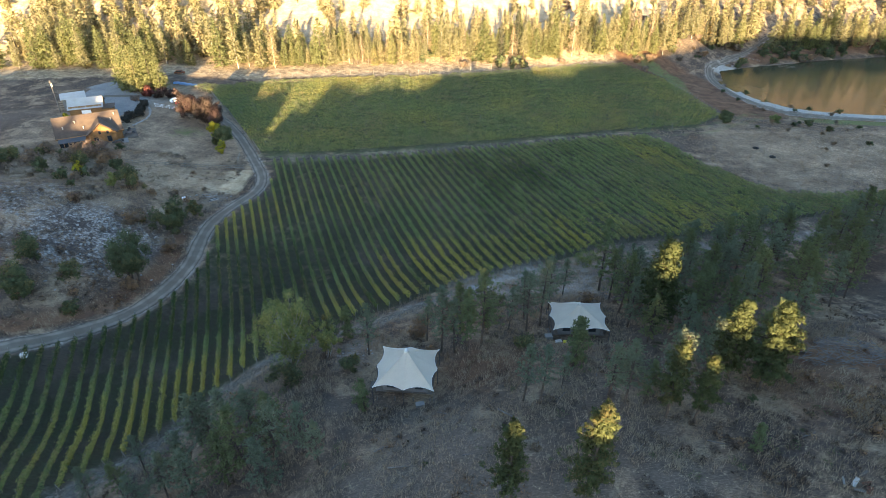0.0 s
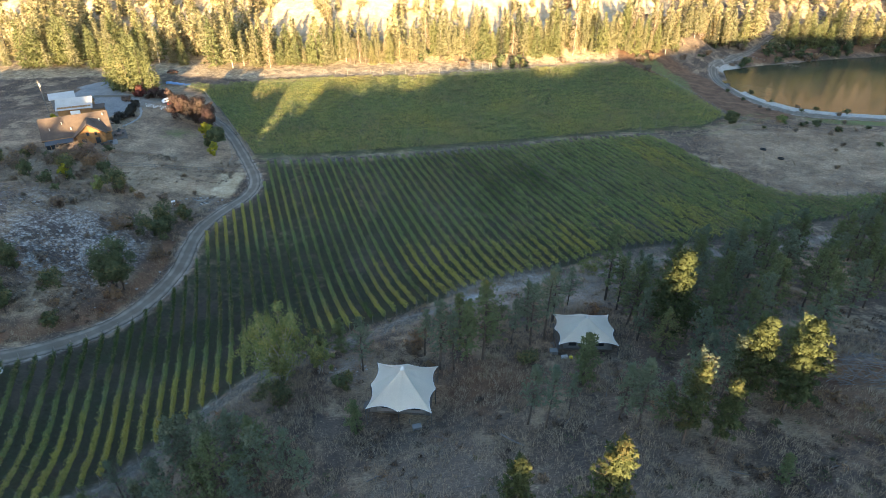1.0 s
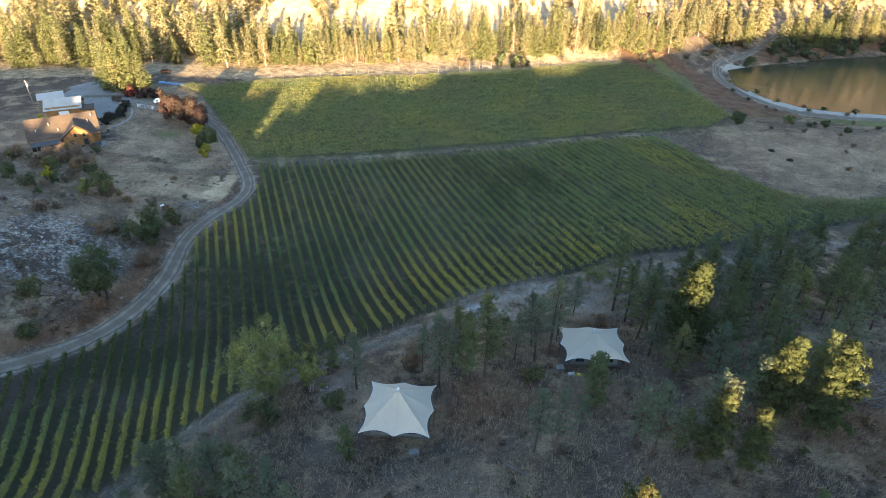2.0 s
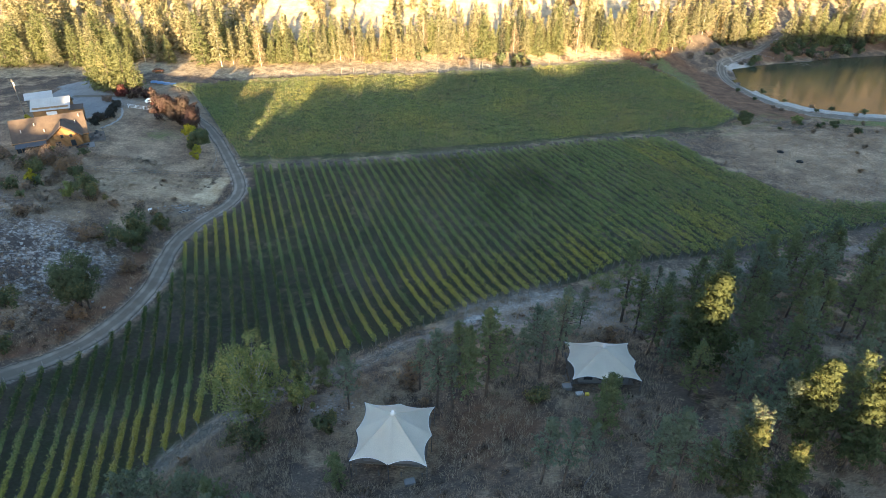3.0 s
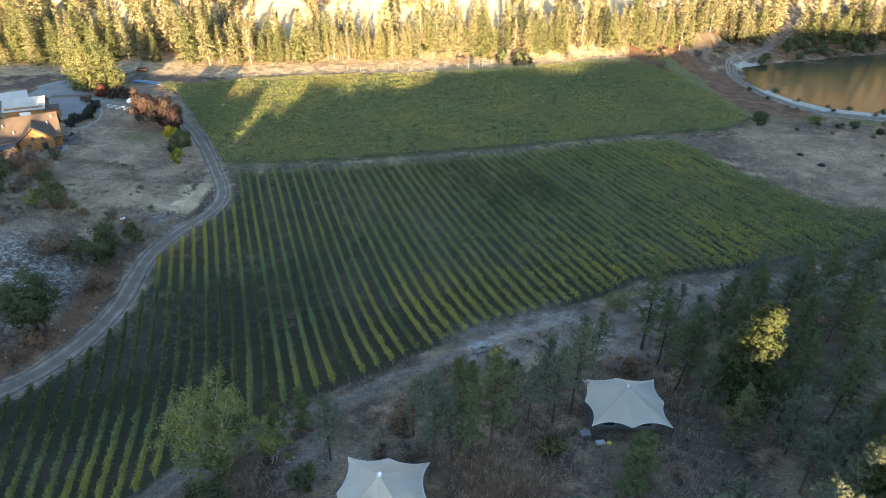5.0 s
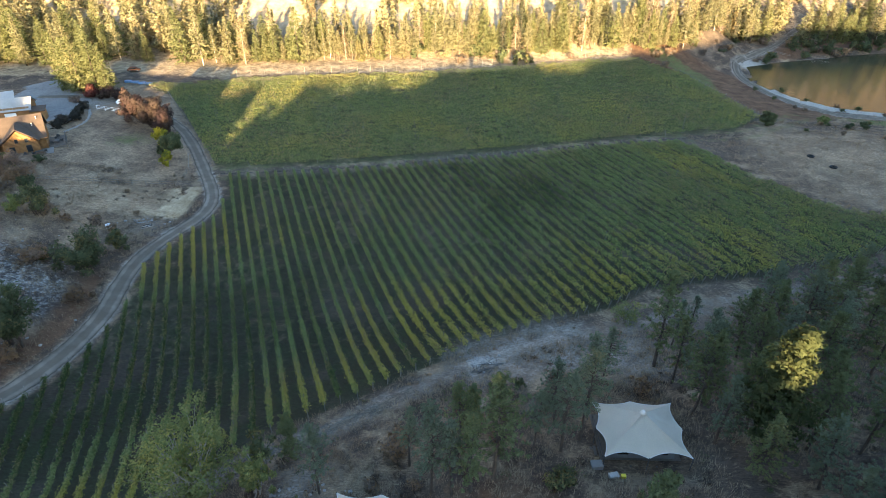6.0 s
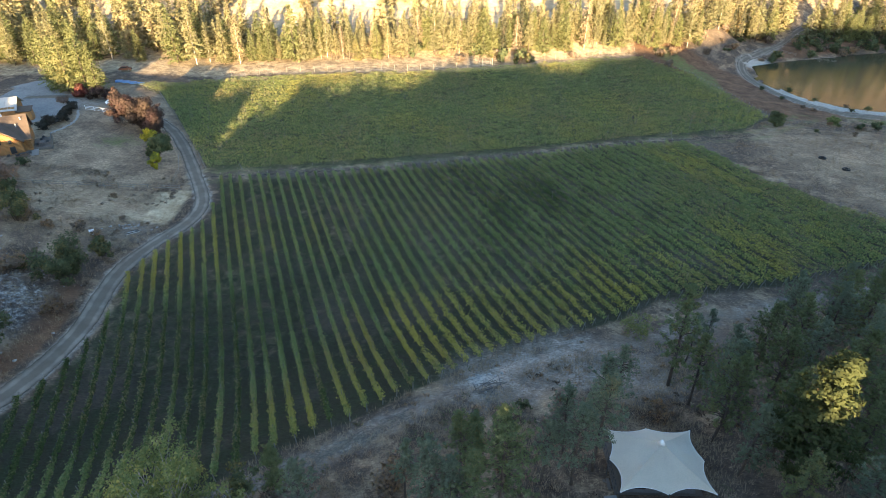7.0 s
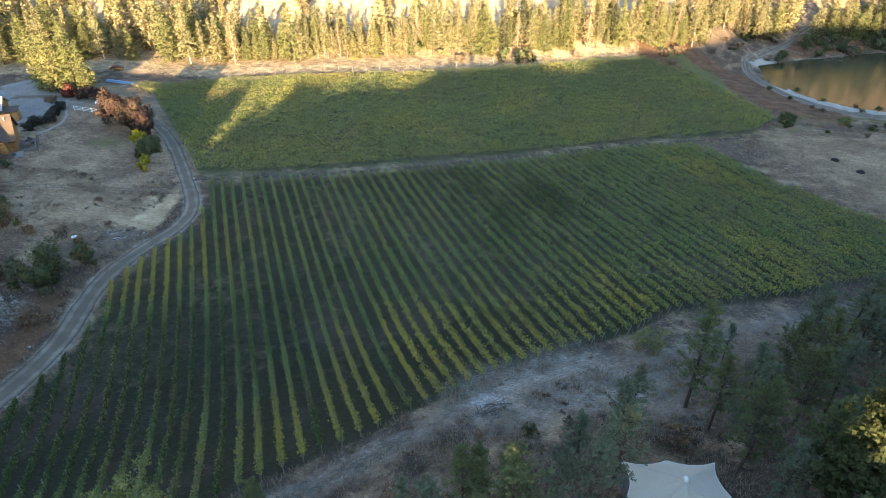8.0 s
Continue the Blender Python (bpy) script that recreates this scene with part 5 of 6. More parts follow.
    for i in range(7):
        bm = bmesh.new()
        x = -8.3 + i * 1.15
        box(bm, x, x + 0.1, -9.1, -9.0, 0, 2.35)
        part("porch_post", bm, M_LOG, t)
        if i < 6:
            bm = bmesh.new()
            box(bm, x + 0.12, x + 1.12, -9.06, -9.03, 0.5, 2.2)
            part("porch_pane", bm, M_GLASS, t)
    bm = bmesh.new()
    box(bm, -8.4, -1.3, -9.1, -9.0, 0.0, 0.48)
    part("stone_base", bm, M_STONE, t)
    bm = bmesh.new()
    box(bm, -9.6, 9.5, -10.2, -5.9, -1.2, 0.02)
    part("terrace", bm, M_CONCRETE, t)
    bm = bmesh.new()
    box(bm, 8.6, 12.5, -5.9, 2.5, -1.2, 0.06)
    part("deck", bm, M_DECK, t)
    for i in range(8):
        bm = bmesh.new()
        box(bm, 12.3, 12.4, -5.8 + i * 1.1, -5.7 + i * 1.1, 0.06, 1.05)
        part("deck_rail_post", bm, M_DECK, t)
    bm = bmesh.new()
    box(bm, 12.28, 12.42, -5.9, 2.4, 1.05, 1.12)
    part("deck_rail", bm, M_DECK, t)
    for x, y in ((-6.5, -3.8), (-3.2, -2.4), (-1.2, -4.4), (7.6, -1.4), (6.4, -3.0)):
        z = R - abs(y) * (R - E + 0.25) / (D * 1.08)
        bm = bmesh.new()
        tube(bm, (x, y, z - 0.1), (x, y, z + 0.6), 0.12, 0.12)
        tube(bm, (x, y, z + 0.6), (x, y, z + 0.7), 0.2, 0.05)
        part("roof_vent", bm, M_TIN, t, "small metal roof vent")


lodge()
LODGE = pose(-108.85, 169.25, 9.0, 0, 0, 30.1)


def patio_table(m, label):
    t = thing("patio_table", m, label, "table", "patio furniture")
    bm = bmesh.new()
    box(bm, -0.9, 0.9, -0.5, 0.5, 0.70, 0.76, 0.02)
    part("tabletop", bm, M_STEEL, t)
    for x in (-0.8, 0.8):
        for y in (-0.4, 0.4):
            bm = bmesh.new()
            tube(bm, (x, y, 0), (x, y, 0.70), 0.04, 0.04, 6)
            part("leg", bm, M_STEEL, t)
    return t


def patio_chair(m, label):
    t = thing("patio_chair", m, label, "chair", "patio furniture")
    for nm, b in (("seat", (-0.3, 0.3, -0.3, 0.3, 0.36, 0.46)), ("backrest", (-0.3, 0.3, 0.24, 0.32, 0.46, 0.95)), ("armrest", (-0.34, -0.28, -0.3, 0.3, 0.46, 0.66)), ("armrest", (0.28, 0.34, -0.3, 0.3, 0.46, 0.66))):
        bm = bmesh.new()
        box(bm, *b, 0.015)
        part(nm, bm, M_STEEL, t)
    for x in (-0.26, 0.26):
        for y in (-0.26, 0.26):
            bm = bmesh.new()
            tube(bm, (x, y, 0), (x, y, 0.36), 0.03, 0.03, 5)
            part("leg", bm, M_STEEL, t)
    return t


patio_table(LODGE @ pose(10.4, -3.2, 0.06, 0, 0, 85), "dark patio table on the lodge deck")
patio_table(LODGE @ pose(6.6, -9.5, 0.02, 0, 0, 5), "dark patio table on the terrace")
for x, y, an in ((9.3, -3.6, 95), (11.5, -2.8, -85), (10.3, -1.2, 10), (10.8, 0.8, 30)):
    patio_chair(LODGE @ pose(x, y, 0.06, 0, 0, an), "black patio chair on the lodge deck")
for x, y, an in ((5.4, -9.8, 80), (7.9, -9.2, -80), (2.0, -9.6, 15), (3.6, -9.7, -10)):
    patio_chair(LODGE @ pose(x, y, 0.02, 0, 0, an), "black patio chair on the terrace")


def barn():
    t = thing("barn", pose(-121.6, 192.0, 8.9, 0, 0, 22), "small barn with pale metal roof and wooden walls", "barn")
    W, D, E, R = 4.9, 4.2, 3.6, 5.8
    bm = bmesh.new()
    prism(bm, [(-D, 0), (D, 0), (D, E), (0, R - 0.15), (-D, E)], -W, W)
    bmesh.ops.rotate(bm, verts=bm.verts, cent=(0, 0, 0), matrix=Matrix.Rotation(radians(90), 3, "Z"))
    part("wall", bm, M_LOG, t, "orange stained timber")
    for sgn in (-1, 1):
        bm = bmesh.new()
        q_ = [(-W - 0.5, 0, R), (-W - 0.5, sgn * (D + 0.6), E - 0.35), (W + 0.5, sgn * (D + 0.6), E - 0.35), (W + 0.5, 0, R)]
        shell(bm, q_ if sgn < 0 else q_[::-1], 0.1)
        roof = part("roof_sheet", bm, M_TIN, t, "pale metal roofing")
        for i in range(14):
            x = -W - 0.4 + i * 0.78
            bm = bmesh.new()
            tube(bm, (x, 0, R + 0.01), (x, sgn * (D + 0.6), E - 0.34), 0.03, 0.03, 4)
            part("seam", bm, M_TIN, roof)
    bm = bmesh.new()
    box(bm, -1.4, 1.4, -D - 0.08, -D - 0.01, 0, 2.6)
    part("door", bm, M_WHITE, t)
    bm = bmesh.new()
    box(bm, W + 0.02, W + 3.5, -D - 0.5, -D + 2.4, 0, 2.7)
    shed = part("lean_to", bm, M_LOG, t)
    bm = bmesh.new()
    shell(bm, [(W - 0.1, -D + 2.7, 3.4), (W - 0.1, -D - 0.9, 2.75), (W + 3.8, -D - 0.9, 2.75), (W + 3.8, -D + 2.7, 3.4)], 0.12)
    part("lean_to_roof", bm, M_SHINGLE, shed)


barn()
shed = thing("shed", pose(-131.0, 200.5, 8.9, 0, 0, 32), "low shed with a pale sloping roof beside the barn", "shed")
bm = bmesh.new()
box(bm, -3.5, 3.5, -2.2, 2.2, 0, 3.4)
part("wall", bm, M_DARKCANVAS, shed)
bm = bmesh.new()
shell(bm, [(-4, 2.8, 4.4), (-4, -2.8, 3.5), (4, -2.8, 3.5), (4, 2.8, 4.4)], 0.12)
part("roof", bm, M_TIN, shed)
pole = thing("utility_pole", pose(-132.6, 193.6, 8.6, 0, 0, 20), "grey wooden utility pole with transformer", "utility pole")
bm = bmesh.new()
tube(bm, (0, 0, -0.3), (0, 0, 11.4), 0.16, 0.11)
part("shaft", bm, M_DEAD, pole)
bm = bmesh.new()
box(bm, -0.6, 0.6, -0.05, 0.05, 10.7, 10.82)
part("crossarm", bm, M_DEAD, pole)
bm = bmesh.new()
tube(bm, (0.3, -0.25, 9.3), (0.3, -0.25, 10.3), 0.26, 0.26, 12)
part("transformer", bm, M_TIN, pole)

def car(m, paint, label):
    t = thing("parked_car", m, label, "car")
    bm = bmesh.new()
    prism(bm, [(-2.1, 0.35), (2.1, 0.35), (2.15, 0.75), (1.2, 0.95), (0.6, 1.45), (-1.1, 1.5), (-1.9, 1.0), (-2.15, 0.8)], -0.85, 0.85)
    bmesh.ops.bevel(bm, geom=bm.edges[:], offset=0.06, segments=2, affect="EDGES")
    part("body", bm, paint, t)
    bm = bmesh.new()
    prism(bm, [(1.1, 0.98), (0.58, 1.38), (-1.05, 1.42), (-1.75, 1.02)], -0.87, 0.87)
    part("windows", bm, M_GLASS, t)
    for x in (-1.3, 1.3):
        for y in (-0.8, 0.8):
            bm = bmesh.new()
            tube(bm, (x, y - 0.1, 0.33), (x, y + 0.1, 0.33), 0.33, 0.33, 16)
            w = part("wheel", bm, M_BLACK, t)
            bm = bmesh.new()
            tube(bm, (x, y - 0.11, 0.33), (x, y + 0.11, 0.33), 0.18, 0.18, 12)
            part("rim", bm, M_TIN, w)
    return t


car(at(-98.5, 208.5, -0.05, 40), M_WHITE, "white car parked beyond the meadow fence")
car(at(-96.0, 206.8, -0.05, 30), M_REDP, "small red car parked beyond the meadow fence")
car(at(-110, 242, 0.0, 10), M_RUSTY, "rusty dark vehicle standing under the conifers")
car(at(-105, 188.5, -0.15, 75), M_DARKROOF, "dark car parked beside the lodge")
for i, (x, y) in enumerate(((-107.0, 230.4), (-104.6, 230.2), (-102.2, 230.0), (-99.8, 229.9))):
    crate("blue_crate", at(x, y, 0.05, 3), 2.2, 1.2, 0.6, M_BLUE, "blue plastic harvest bin at the field edge", "bin")


# ---- fences ----
def rail_fence(line, label, rails=2, high=1.1, step=2.6, mat_=None):
    mat_ = mat_ or M_POST
    t = thing("fence", pose(line[0][0], line[0][1], zat(*line[0])), label, "fence")
    o = Vector((line[0][0], line[0][1], zat(*line[0])))
    pts = []
    for (ax, ay), (bx, by) in zip(line, line[1:]):
        n = max(1, int(math.hypot(bx - ax, by - ay) / step))
        pts += [(ax + (bx - ax) * i / n, ay + (by - ay) * i / n) for i in range(n)]
    pts.append(line[-1])
    P = [Vector((x, y, zat(x, y))) - o for x, y in pts]
    for p in P:
        bm = bmesh.new()
        tube(bm, p + Vector((0, 0, -0.3)), p + Vector((0, 0, high + 0.1)), 0.06, 0.055, 6)
        part("post", bm, mat_, t)
    for a, b in zip(P, P[1:]):
        for r in range(rails):
            z = high * (r + 1) / rails - 0.05
            bm = bmesh.new()
            tube(bm, a + Vector((0, 0, z)), b + Vector((0, 0, z)), 0.04 if rails < 4 else 0.012, 0.04 if rails < 4 else 0.012, 5)
            part("rail", bm, mat_, t)
    return t


rail_fence([(-93, 147.4), (-86, 147.6), (-78.5, 150.2), (-73.7, 151.6), (-65, 153.2), (-58, 153.6)], "grey wooden rail fence along the meadow", 2)
rail_fence([(-61.0, 157.6), (-61.8, 163), (-65.3, 172.0)], "short rail fence beside the lane", 2)
rail_fence([(-103, 201), (-92.3, 199.3)], "white board fence across the drive", 3, 1.3, 2.7, M_WHITE)
rail_fence([(-74, 245), (-40, 250.5), (-1, 256), (30, 266), (57, 274), (82, 279)], "tall wire fence with pale posts behind the vineyard", 5, 2.2, 4.4)
gate = thing("field_gate", at(20, 262.5, 0, 16), "pale metal field gate in the wire fence", "gate")
bm = bmesh.new()
for z in (0.3, 0.8, 1.3, 1.8):
    tube(bm, (-2, 0, z), (2, 0, z), 0.035, 0.035, 6)
part("gate_frame", bm, M_TIN, gate)
for x in (-2.1, 2.1):
    bm = bmesh.new()
    tube(bm, (x, 0, -0.2), (x, 0, 2.9), 0.09, 0.09)
    part("gate_post", bm, M_POST, gate)
bm = bmesh.new()
tube(bm, (-2.1, 0, 2.8), (2.1, 0, 2.8), 0.05, 0.05)
part("crossbar", bm, M_POST, gate)
rail_fence([(139, 299), (147, 297)], "pale guard rail beside the shore track", 2, 0.9, 3.5, M_POST)
rail_fence([(156, 301), (162, 299)], "pale guard rail at the track junction", 2, 0.9, 3.0, M_POST)
tallpole = thing("pole", at(72.5, 192, 0, 0), "thin pale pole at the vineyard corner", "pole")
bm = bmesh.new()
tube(bm, (0, 0, -0.2), (0.3, 0.2, 7.0), 0.07, 0.05)
part("shaft", bm, M_POST, tallpole)

# ---- broadleaf trees and bushes ----
def tree(name, x, y, H, R, mat_, label, category="tree", seed=1, count=2600, leaf=0.34, stems=1, lobes=9, trunk=0.25, bark=None, group="", puff=1.0):
    return make_tree(name, leaf_meshes(seed, H, R, trunk, count, leaf, stems, lobes, puff), at(x, y, 0.1, seed * 47 % 360), label, category, mat_, bark or M_BARK, group)


tree("poplar_tree", -22.6, 65.4, 13.2, 5.5, M_POPLAR, "broad green poplar turning yellow beside the track", seed=201, count=12500, leaf=0.225, stems=5, lobes=40, trunk=0.16, bark=M_PALEBARK, puff=0.66)
tree("poplar_tree", -17.6, 66.0, 6.4, 2.3, M_POPLAR, "smaller green poplar beside the dirt track", seed=202, count=4200, leaf=0.21, stems=3, lobes=20, trunk=0.12, bark=M_PALEBARK, puff=0.7)
tree("broadleaf_tree", -17.4, 69.0, 6.0, 2.3, M_SHRUB, "thin grey-green tree beside the track", seed=203, count=1200, leaf=0.28, stems=2, lobes=8, bark=M_PALEBARK)
tree("broadleaf_tree", -62.9, 96.4, 12.8, 4.4, M_SHRUB, "dark round tree on the slope above the lane", seed=204, count=11000, leaf=0.30, stems=4, lobes=20, trunk=0.12)
tree("broadleaf_tree", -60.6, 109.0, 4.2, 2.4, M_TWIG, "leafless brownish bush beside the lane", seed=205, count=1300, leaf=0.30, stems=4, lobes=8, trunk=0.1)
tree("broadleaf_tree", -64.0, 117.4, 7.8, 4.8, M_SHRUB, "broad green bush above the lane", seed=206, count=7000, leaf=0.32, stems=5, lobes=14, trunk=0.1)
tree("broadleaf_tree", -61.6, 125.5, 4.2, 2.4, M_SHRUB, "green bush at the bend of the lane", seed=207, count=2200, leaf=0.30, stems=4, lobes=9, trunk=0.1)
tree("broadleaf_tree", -78.8, 131.4, 6.8, 3.2, M_SHRUB, "dark green bushy tree on the dry slope", seed=208, count=3000, leaf=0.32, stems=3, lobes=10, trunk=0.12)
tree("broadleaf_tree", -82.8, 130.6, 4.8, 2.1, M_POPLAR, "light green young tree on the slope", seed=209, count=1600, leaf=0.28, stems=2, lobes=7, trunk=0.1)
tree("broadleaf_tree", -92.6, 134.0, 4.4, 1.5, M_YELLOW, "yellow-green young tree on the slope", seed=210, count=1500, leaf=0.28, stems=1, lobes=7, trunk=0.12)
tree("broadleaf_tree", -75.2, 83.0, 6.4, 3.0, M_SHRUB, "dark tree on the slope beside the lane", seed=211, count=3000, leaf=0.34, stems=2, lobes=10, trunk=0.15)
tree("broadleaf_tree", -78.7, 92.4, 7.0, 2.7, M_SHRUB, "thin grey-green tree on the rocky slope", seed=226, count=3200, leaf=0.30, stems=2, lobes=12, trunk=0.12)
tree("plum_tree", -86.6, 192.6, 9.6, 5.2, M_PLUM, "dark red leaved tree beside the meadow", seed=212, count=7000, leaf=0.42, stems=3, lobes=14, trunk=0.12, group="red trees beside the meadow")
tree("plum_tree", -80.6, 189.6, 9.4, 5.4, M_PLUM, "dark red leaved tree above the lane", seed=213, count=7000, leaf=0.42, stems=3, lobes=13, trunk=0.12, group="red trees beside the meadow")
tree("plum_tree", -75.8, 184.4, 8.2, 4.8, M_PLUM, "purple-brown leaved tree above the lane", seed=214, count=7000, leaf=0.40, stems=3, lobes=11, trunk=0.12, group="red trees beside the meadow")
tree("broadleaf_tree", -69.6, 170.0, 7.2, 4.2, M_SHRUB, "dark green tree beside the lane", seed=215, count=6500, leaf=0.40, stems=2, lobes=11, trunk=0.15)
tree("broadleaf_tree", -73.2, 175.6, 6.8, 2.4, M_YELLOW, "yellow leaved tree beside the lane", seed=216, count=1700, leaf=0.40, stems=1, lobes=8)
tree("broadleaf_tree", -67.2, 163.8, 4.4, 2.0, M_YELLOW, "small yellow tree beside the lane", seed=217, count=1400, leaf=0.36, stems=1, lobes=7)
tree("bare_tree", -97.0, 150.8, 5.0, 3.6, M_PINKTWIG, "leafless pinkish small tree in front of the lodge", seed=222, count=2600, leaf=0.26, stems=5, lobes=14, trunk=0.1, bark=M_PALEBARK)
tree("bare_tree", -91.6, 149.6, 3.6, 2.6, M_PINKTWIG, "leafless pinkish bush below the lodge terrace", seed=223, count=1500, leaf=0.24, stems=5, lobes=10, trunk=0.1, bark=M_PALEBARK)
tree("bare_tree", -102.0, 149.6, 3.8, 3.0, M_TWIG, "leafless grey-brown bush below the lodge", seed=224, count=1700, leaf=0.26, stems=5, lobes=11, trunk=0.1)
tree("garden_shrub", -112.0, 206.0, 2.6, 2.0, M_PINKTWIG, "pale flowering shrub beside the paved yard", "shrub", 225, 1200, 0.26, 4, 9, 0.1, group="garden shrubs")
tree("maple_tree", -111.0, 213.2, 4.6, 3.0, M_RED, "bright red maple beside the yard", seed=218, count=2200, leaf=0.42, stems=2, lobes=9)
tree("broadleaf_tree", -101.0, 213.0, 3.6, 3.4, M_PLUM, "dark red hedge bush beside the yard", seed=219, count=2200, leaf=0.42, stems=4, lobes=10, trunk=0.1)
tree("broadleaf_tree", -105.5, 213.0, 3.6, 2.8, M_PLUM, "dark red bush beside the yard", seed=220, count=1800, leaf=0.42, stems=4, lobes=9, trunk=0.1)
tree("broadleaf_tree", -122.5, 181.5, 4.0, 2.2, M_YELLOW, "yellow-green bush between barn and lodge", seed=221, count=1600, leaf=0.38, stems=3, lobes=8)
for i, (x, y, r) in enumerate(((-105.2, 183.4, 2.2), (-105.0, 187.0, 2.5), (-103.8, 190.4, 2.3), (-104.6, 194.0, 2.2), (-106.4, 197.6, 1.8), (-107.2, 201.4, 1.9))):
    tree("garden_shrub", x, y, r * 1.15, r, M_DARKSHRUB, "rounded dark garden shrub beside the lodge", "shrub", 230 + i, 1900, 0.30, 4, 9, 0.1, group="garden shrubs")
tree("juniper_tree", 101.6, 199.6, 5.2, 2.9, M_SHRUB, "dark bushy juniper in the dry field", seed=241, count=2600, leaf=0.40, stems=4, lobes=12, trunk=0.08)
tree("shrub", 130.8, 197.6, 2.9, 1.7, M_SHRUB, "dark bush in the field by the lake", "shrub", 242, 900, 0.36, 3, 8, 0.1)
tree("shrub", 133.0, 189.5, 2.2, 1.6, M_SHRUB, "low bush in the dry field", "shrub", 243, 700, 0.36, 3, 8, 0.1)
tree("shrub", 123.0, 205.6, 2.2, 2.4, M_POPLAR, "pale green willow bush near the lake", "shrub", 244, 1100, 0.36, 5, 9, 0.1)
tree("shrub", -3.6, 70.6, 2.8, 2.4, M_TWIG, "leafless brown bush above the tent", "shrub", 245, 1800, 0.26, 6, 10, 0.08)
tree("shrub", 24.6, 79.2, 3.0, 1.6, M_TWIG, "leafless upright bush behind the tent", "shrub", 246, 700, 0.26, 7, 9, 0.1)
tree("shrub", 29.0, 99.0, 4.0, 3.0, M_POPLAR, "thin pale bush at the vineyard edge", "shrub", 247, 1500, 0.20, 7, 26, 0.1, M_PALEBARK, puff=0.7)
tree("shrub", -13.5, 62.5, 2.4, 1.8, M_SHRUB, "low green bush beside the tent", "shrub", 248, 1300, 0.26, 4, 8, 0.1)
tree("shrub", -22.4, 60.8, 3.4, 3.0, M_SHRUB, "dark green undergrowth below the poplar", "shrub", 250, 2200, 0.24, 5, 12, 0.1)
tree("shrub", 12.0, 64.5, 1.8, 2.2, M_SHRUB, "low dark bush under the pines", "shrub", 249, 1200, 0.26, 4, 8, 0.1)

for i, (x, y, H, R, mm) in enumerate(((-118, 146, 3.6, 3.4, 0), (-110, 143, 3.2, 3.0, 1), (-103, 146, 3.4, 3.2, 1), (-97, 142, 3.8, 3.0, 0), (-114, 136, 3.0, 3.0, 1), (-104, 137, 4.0, 2.6, 0), (-98, 150, 2.8, 2.6, 1), (-93, 146, 3.0, 2.4, 1), (-124, 140, 4.2, 3.4, 0), (-88, 143, 3.0, 2.2, 0), (-112, 153, 3.0, 2.6, 1), (-104, 155, 2.4, 2.0, 1), (-79, 133, 2.8, 2.4, 1), (-71, 117, 3.0, 2.6, 1), (-84, 118, 2.6, 2.4, 1), (-72, 92, 3.6, 3.0, 0), (-79, 87, 4.2, 3.0, 0), (-63, 94, 1.8, 1.8, 1), (-68, 83, 2.2, 2.2, 0))):
    tree("thicket_bush", x, y, H, R, M_TWIG if mm else M_SHRUB, "leafless purple-brown thicket on the slope" if mm else "dark green thicket bush on the slope", "shrub", 260 + i, 1500, 0.32, 6, 11, 0.08, group="thicket on the slope")

SHRUBS = Stand("shrub", "low grey-green shrub on the dry slope", "shrub", "shrubs on the slopes", [
    (leaf_meshes(301, 1.6, 1.3, 0.1, 300, 0.32, 4, 7), M_SHRUB, M_BARK), (leaf_meshes(302, 1.4, 1.5, 0.1, 290, 0.32, 5, 7), M_TWIG, M_BARK), (leaf_meshes(303, 2.2, 1.4, 0.1, 320, 0.34, 4, 7), M_SHRUB, M_BARK), (leaf_meshes(304, 1.0, 1.1, 0.1, 230, 0.27, 4, 6), M_TWIG, M_BARK)])
BROWN = "leafless brown shrub on the dry slope"
rng = np.random.default_rng(77)


def scatter(n, x0, x1, y0, y1, clear, smin, smax, kinds):
    made = 0
    for _ in range(n * 6):
        if made >= n:
            break
        x, y = rng.uniform(x0, x1), rng.uniform(y0, y1)
        if inside(np.array(x), np.array(y), BLOCK_NEAR) or inside(np.array(x), np.array(y), BLOCK_FAR) or inside(np.array(x), np.array(y), LAKE):
            continue
        if min(float(along(x, y, l_)) for l_ in (LANE, LOWER, SHORE, MIDDLE)) < clear:
            continue
        if max(abs(x + 5), abs(y - 58.2)) < 5.5 or max(abs(x - 20.8), abs(y - 69.8)) < 5.2 or math.hypot(x + 108, y - 172) < 17 or math.hypot(x + 119, y - 200) < 20:
            continue
        k = kinds[int(rng.integers(0, len(kinds)))]
        SHRUBS.put(k, at(x, y, 0.05, rng.uniform(0, 360), rng.uniform(smin, smax)), BROWN if k in (1, 3) else "")
        made += 1


scatter(36, -125, -62, 76, 150, 3.0, 0.6, 1.4, (0, 1, 1, 3, 3))
scatter(26, -128, -88, 128, 160, 3.0, 0.9, 1.7, (0, 1, 1, 2))
scatter(44, -48, 62, 36, 92, 2.4, 0.35, 0.9, (1, 3, 3, 0))
scatter(26, 110, 175, 150, 212, 3.5, 0.5, 1.0, (0, 3, 1))
scatter(40, 100, 250, 285, 326, 3.5, 1.2, 2.6, (0, 1, 2))
scatter(44, 160, 275, 303, 322, 3.5, 1.2, 2.4, (0, 2, 1))
scatter(26, -80, 100, 262, 290, 3.0, 1.4, 3.0, (1, 1, 2))
scatter(12, -130, 110, 318, 372, 3.0, 1.2, 3.2, (1, 1, 0))
scatter(20, 120, 160, 214, 300, 3.2, 0.7, 1.3, (0, 3))

# ---- dead wood, stones and scraps ----
rng = np.random.default_rng(91)


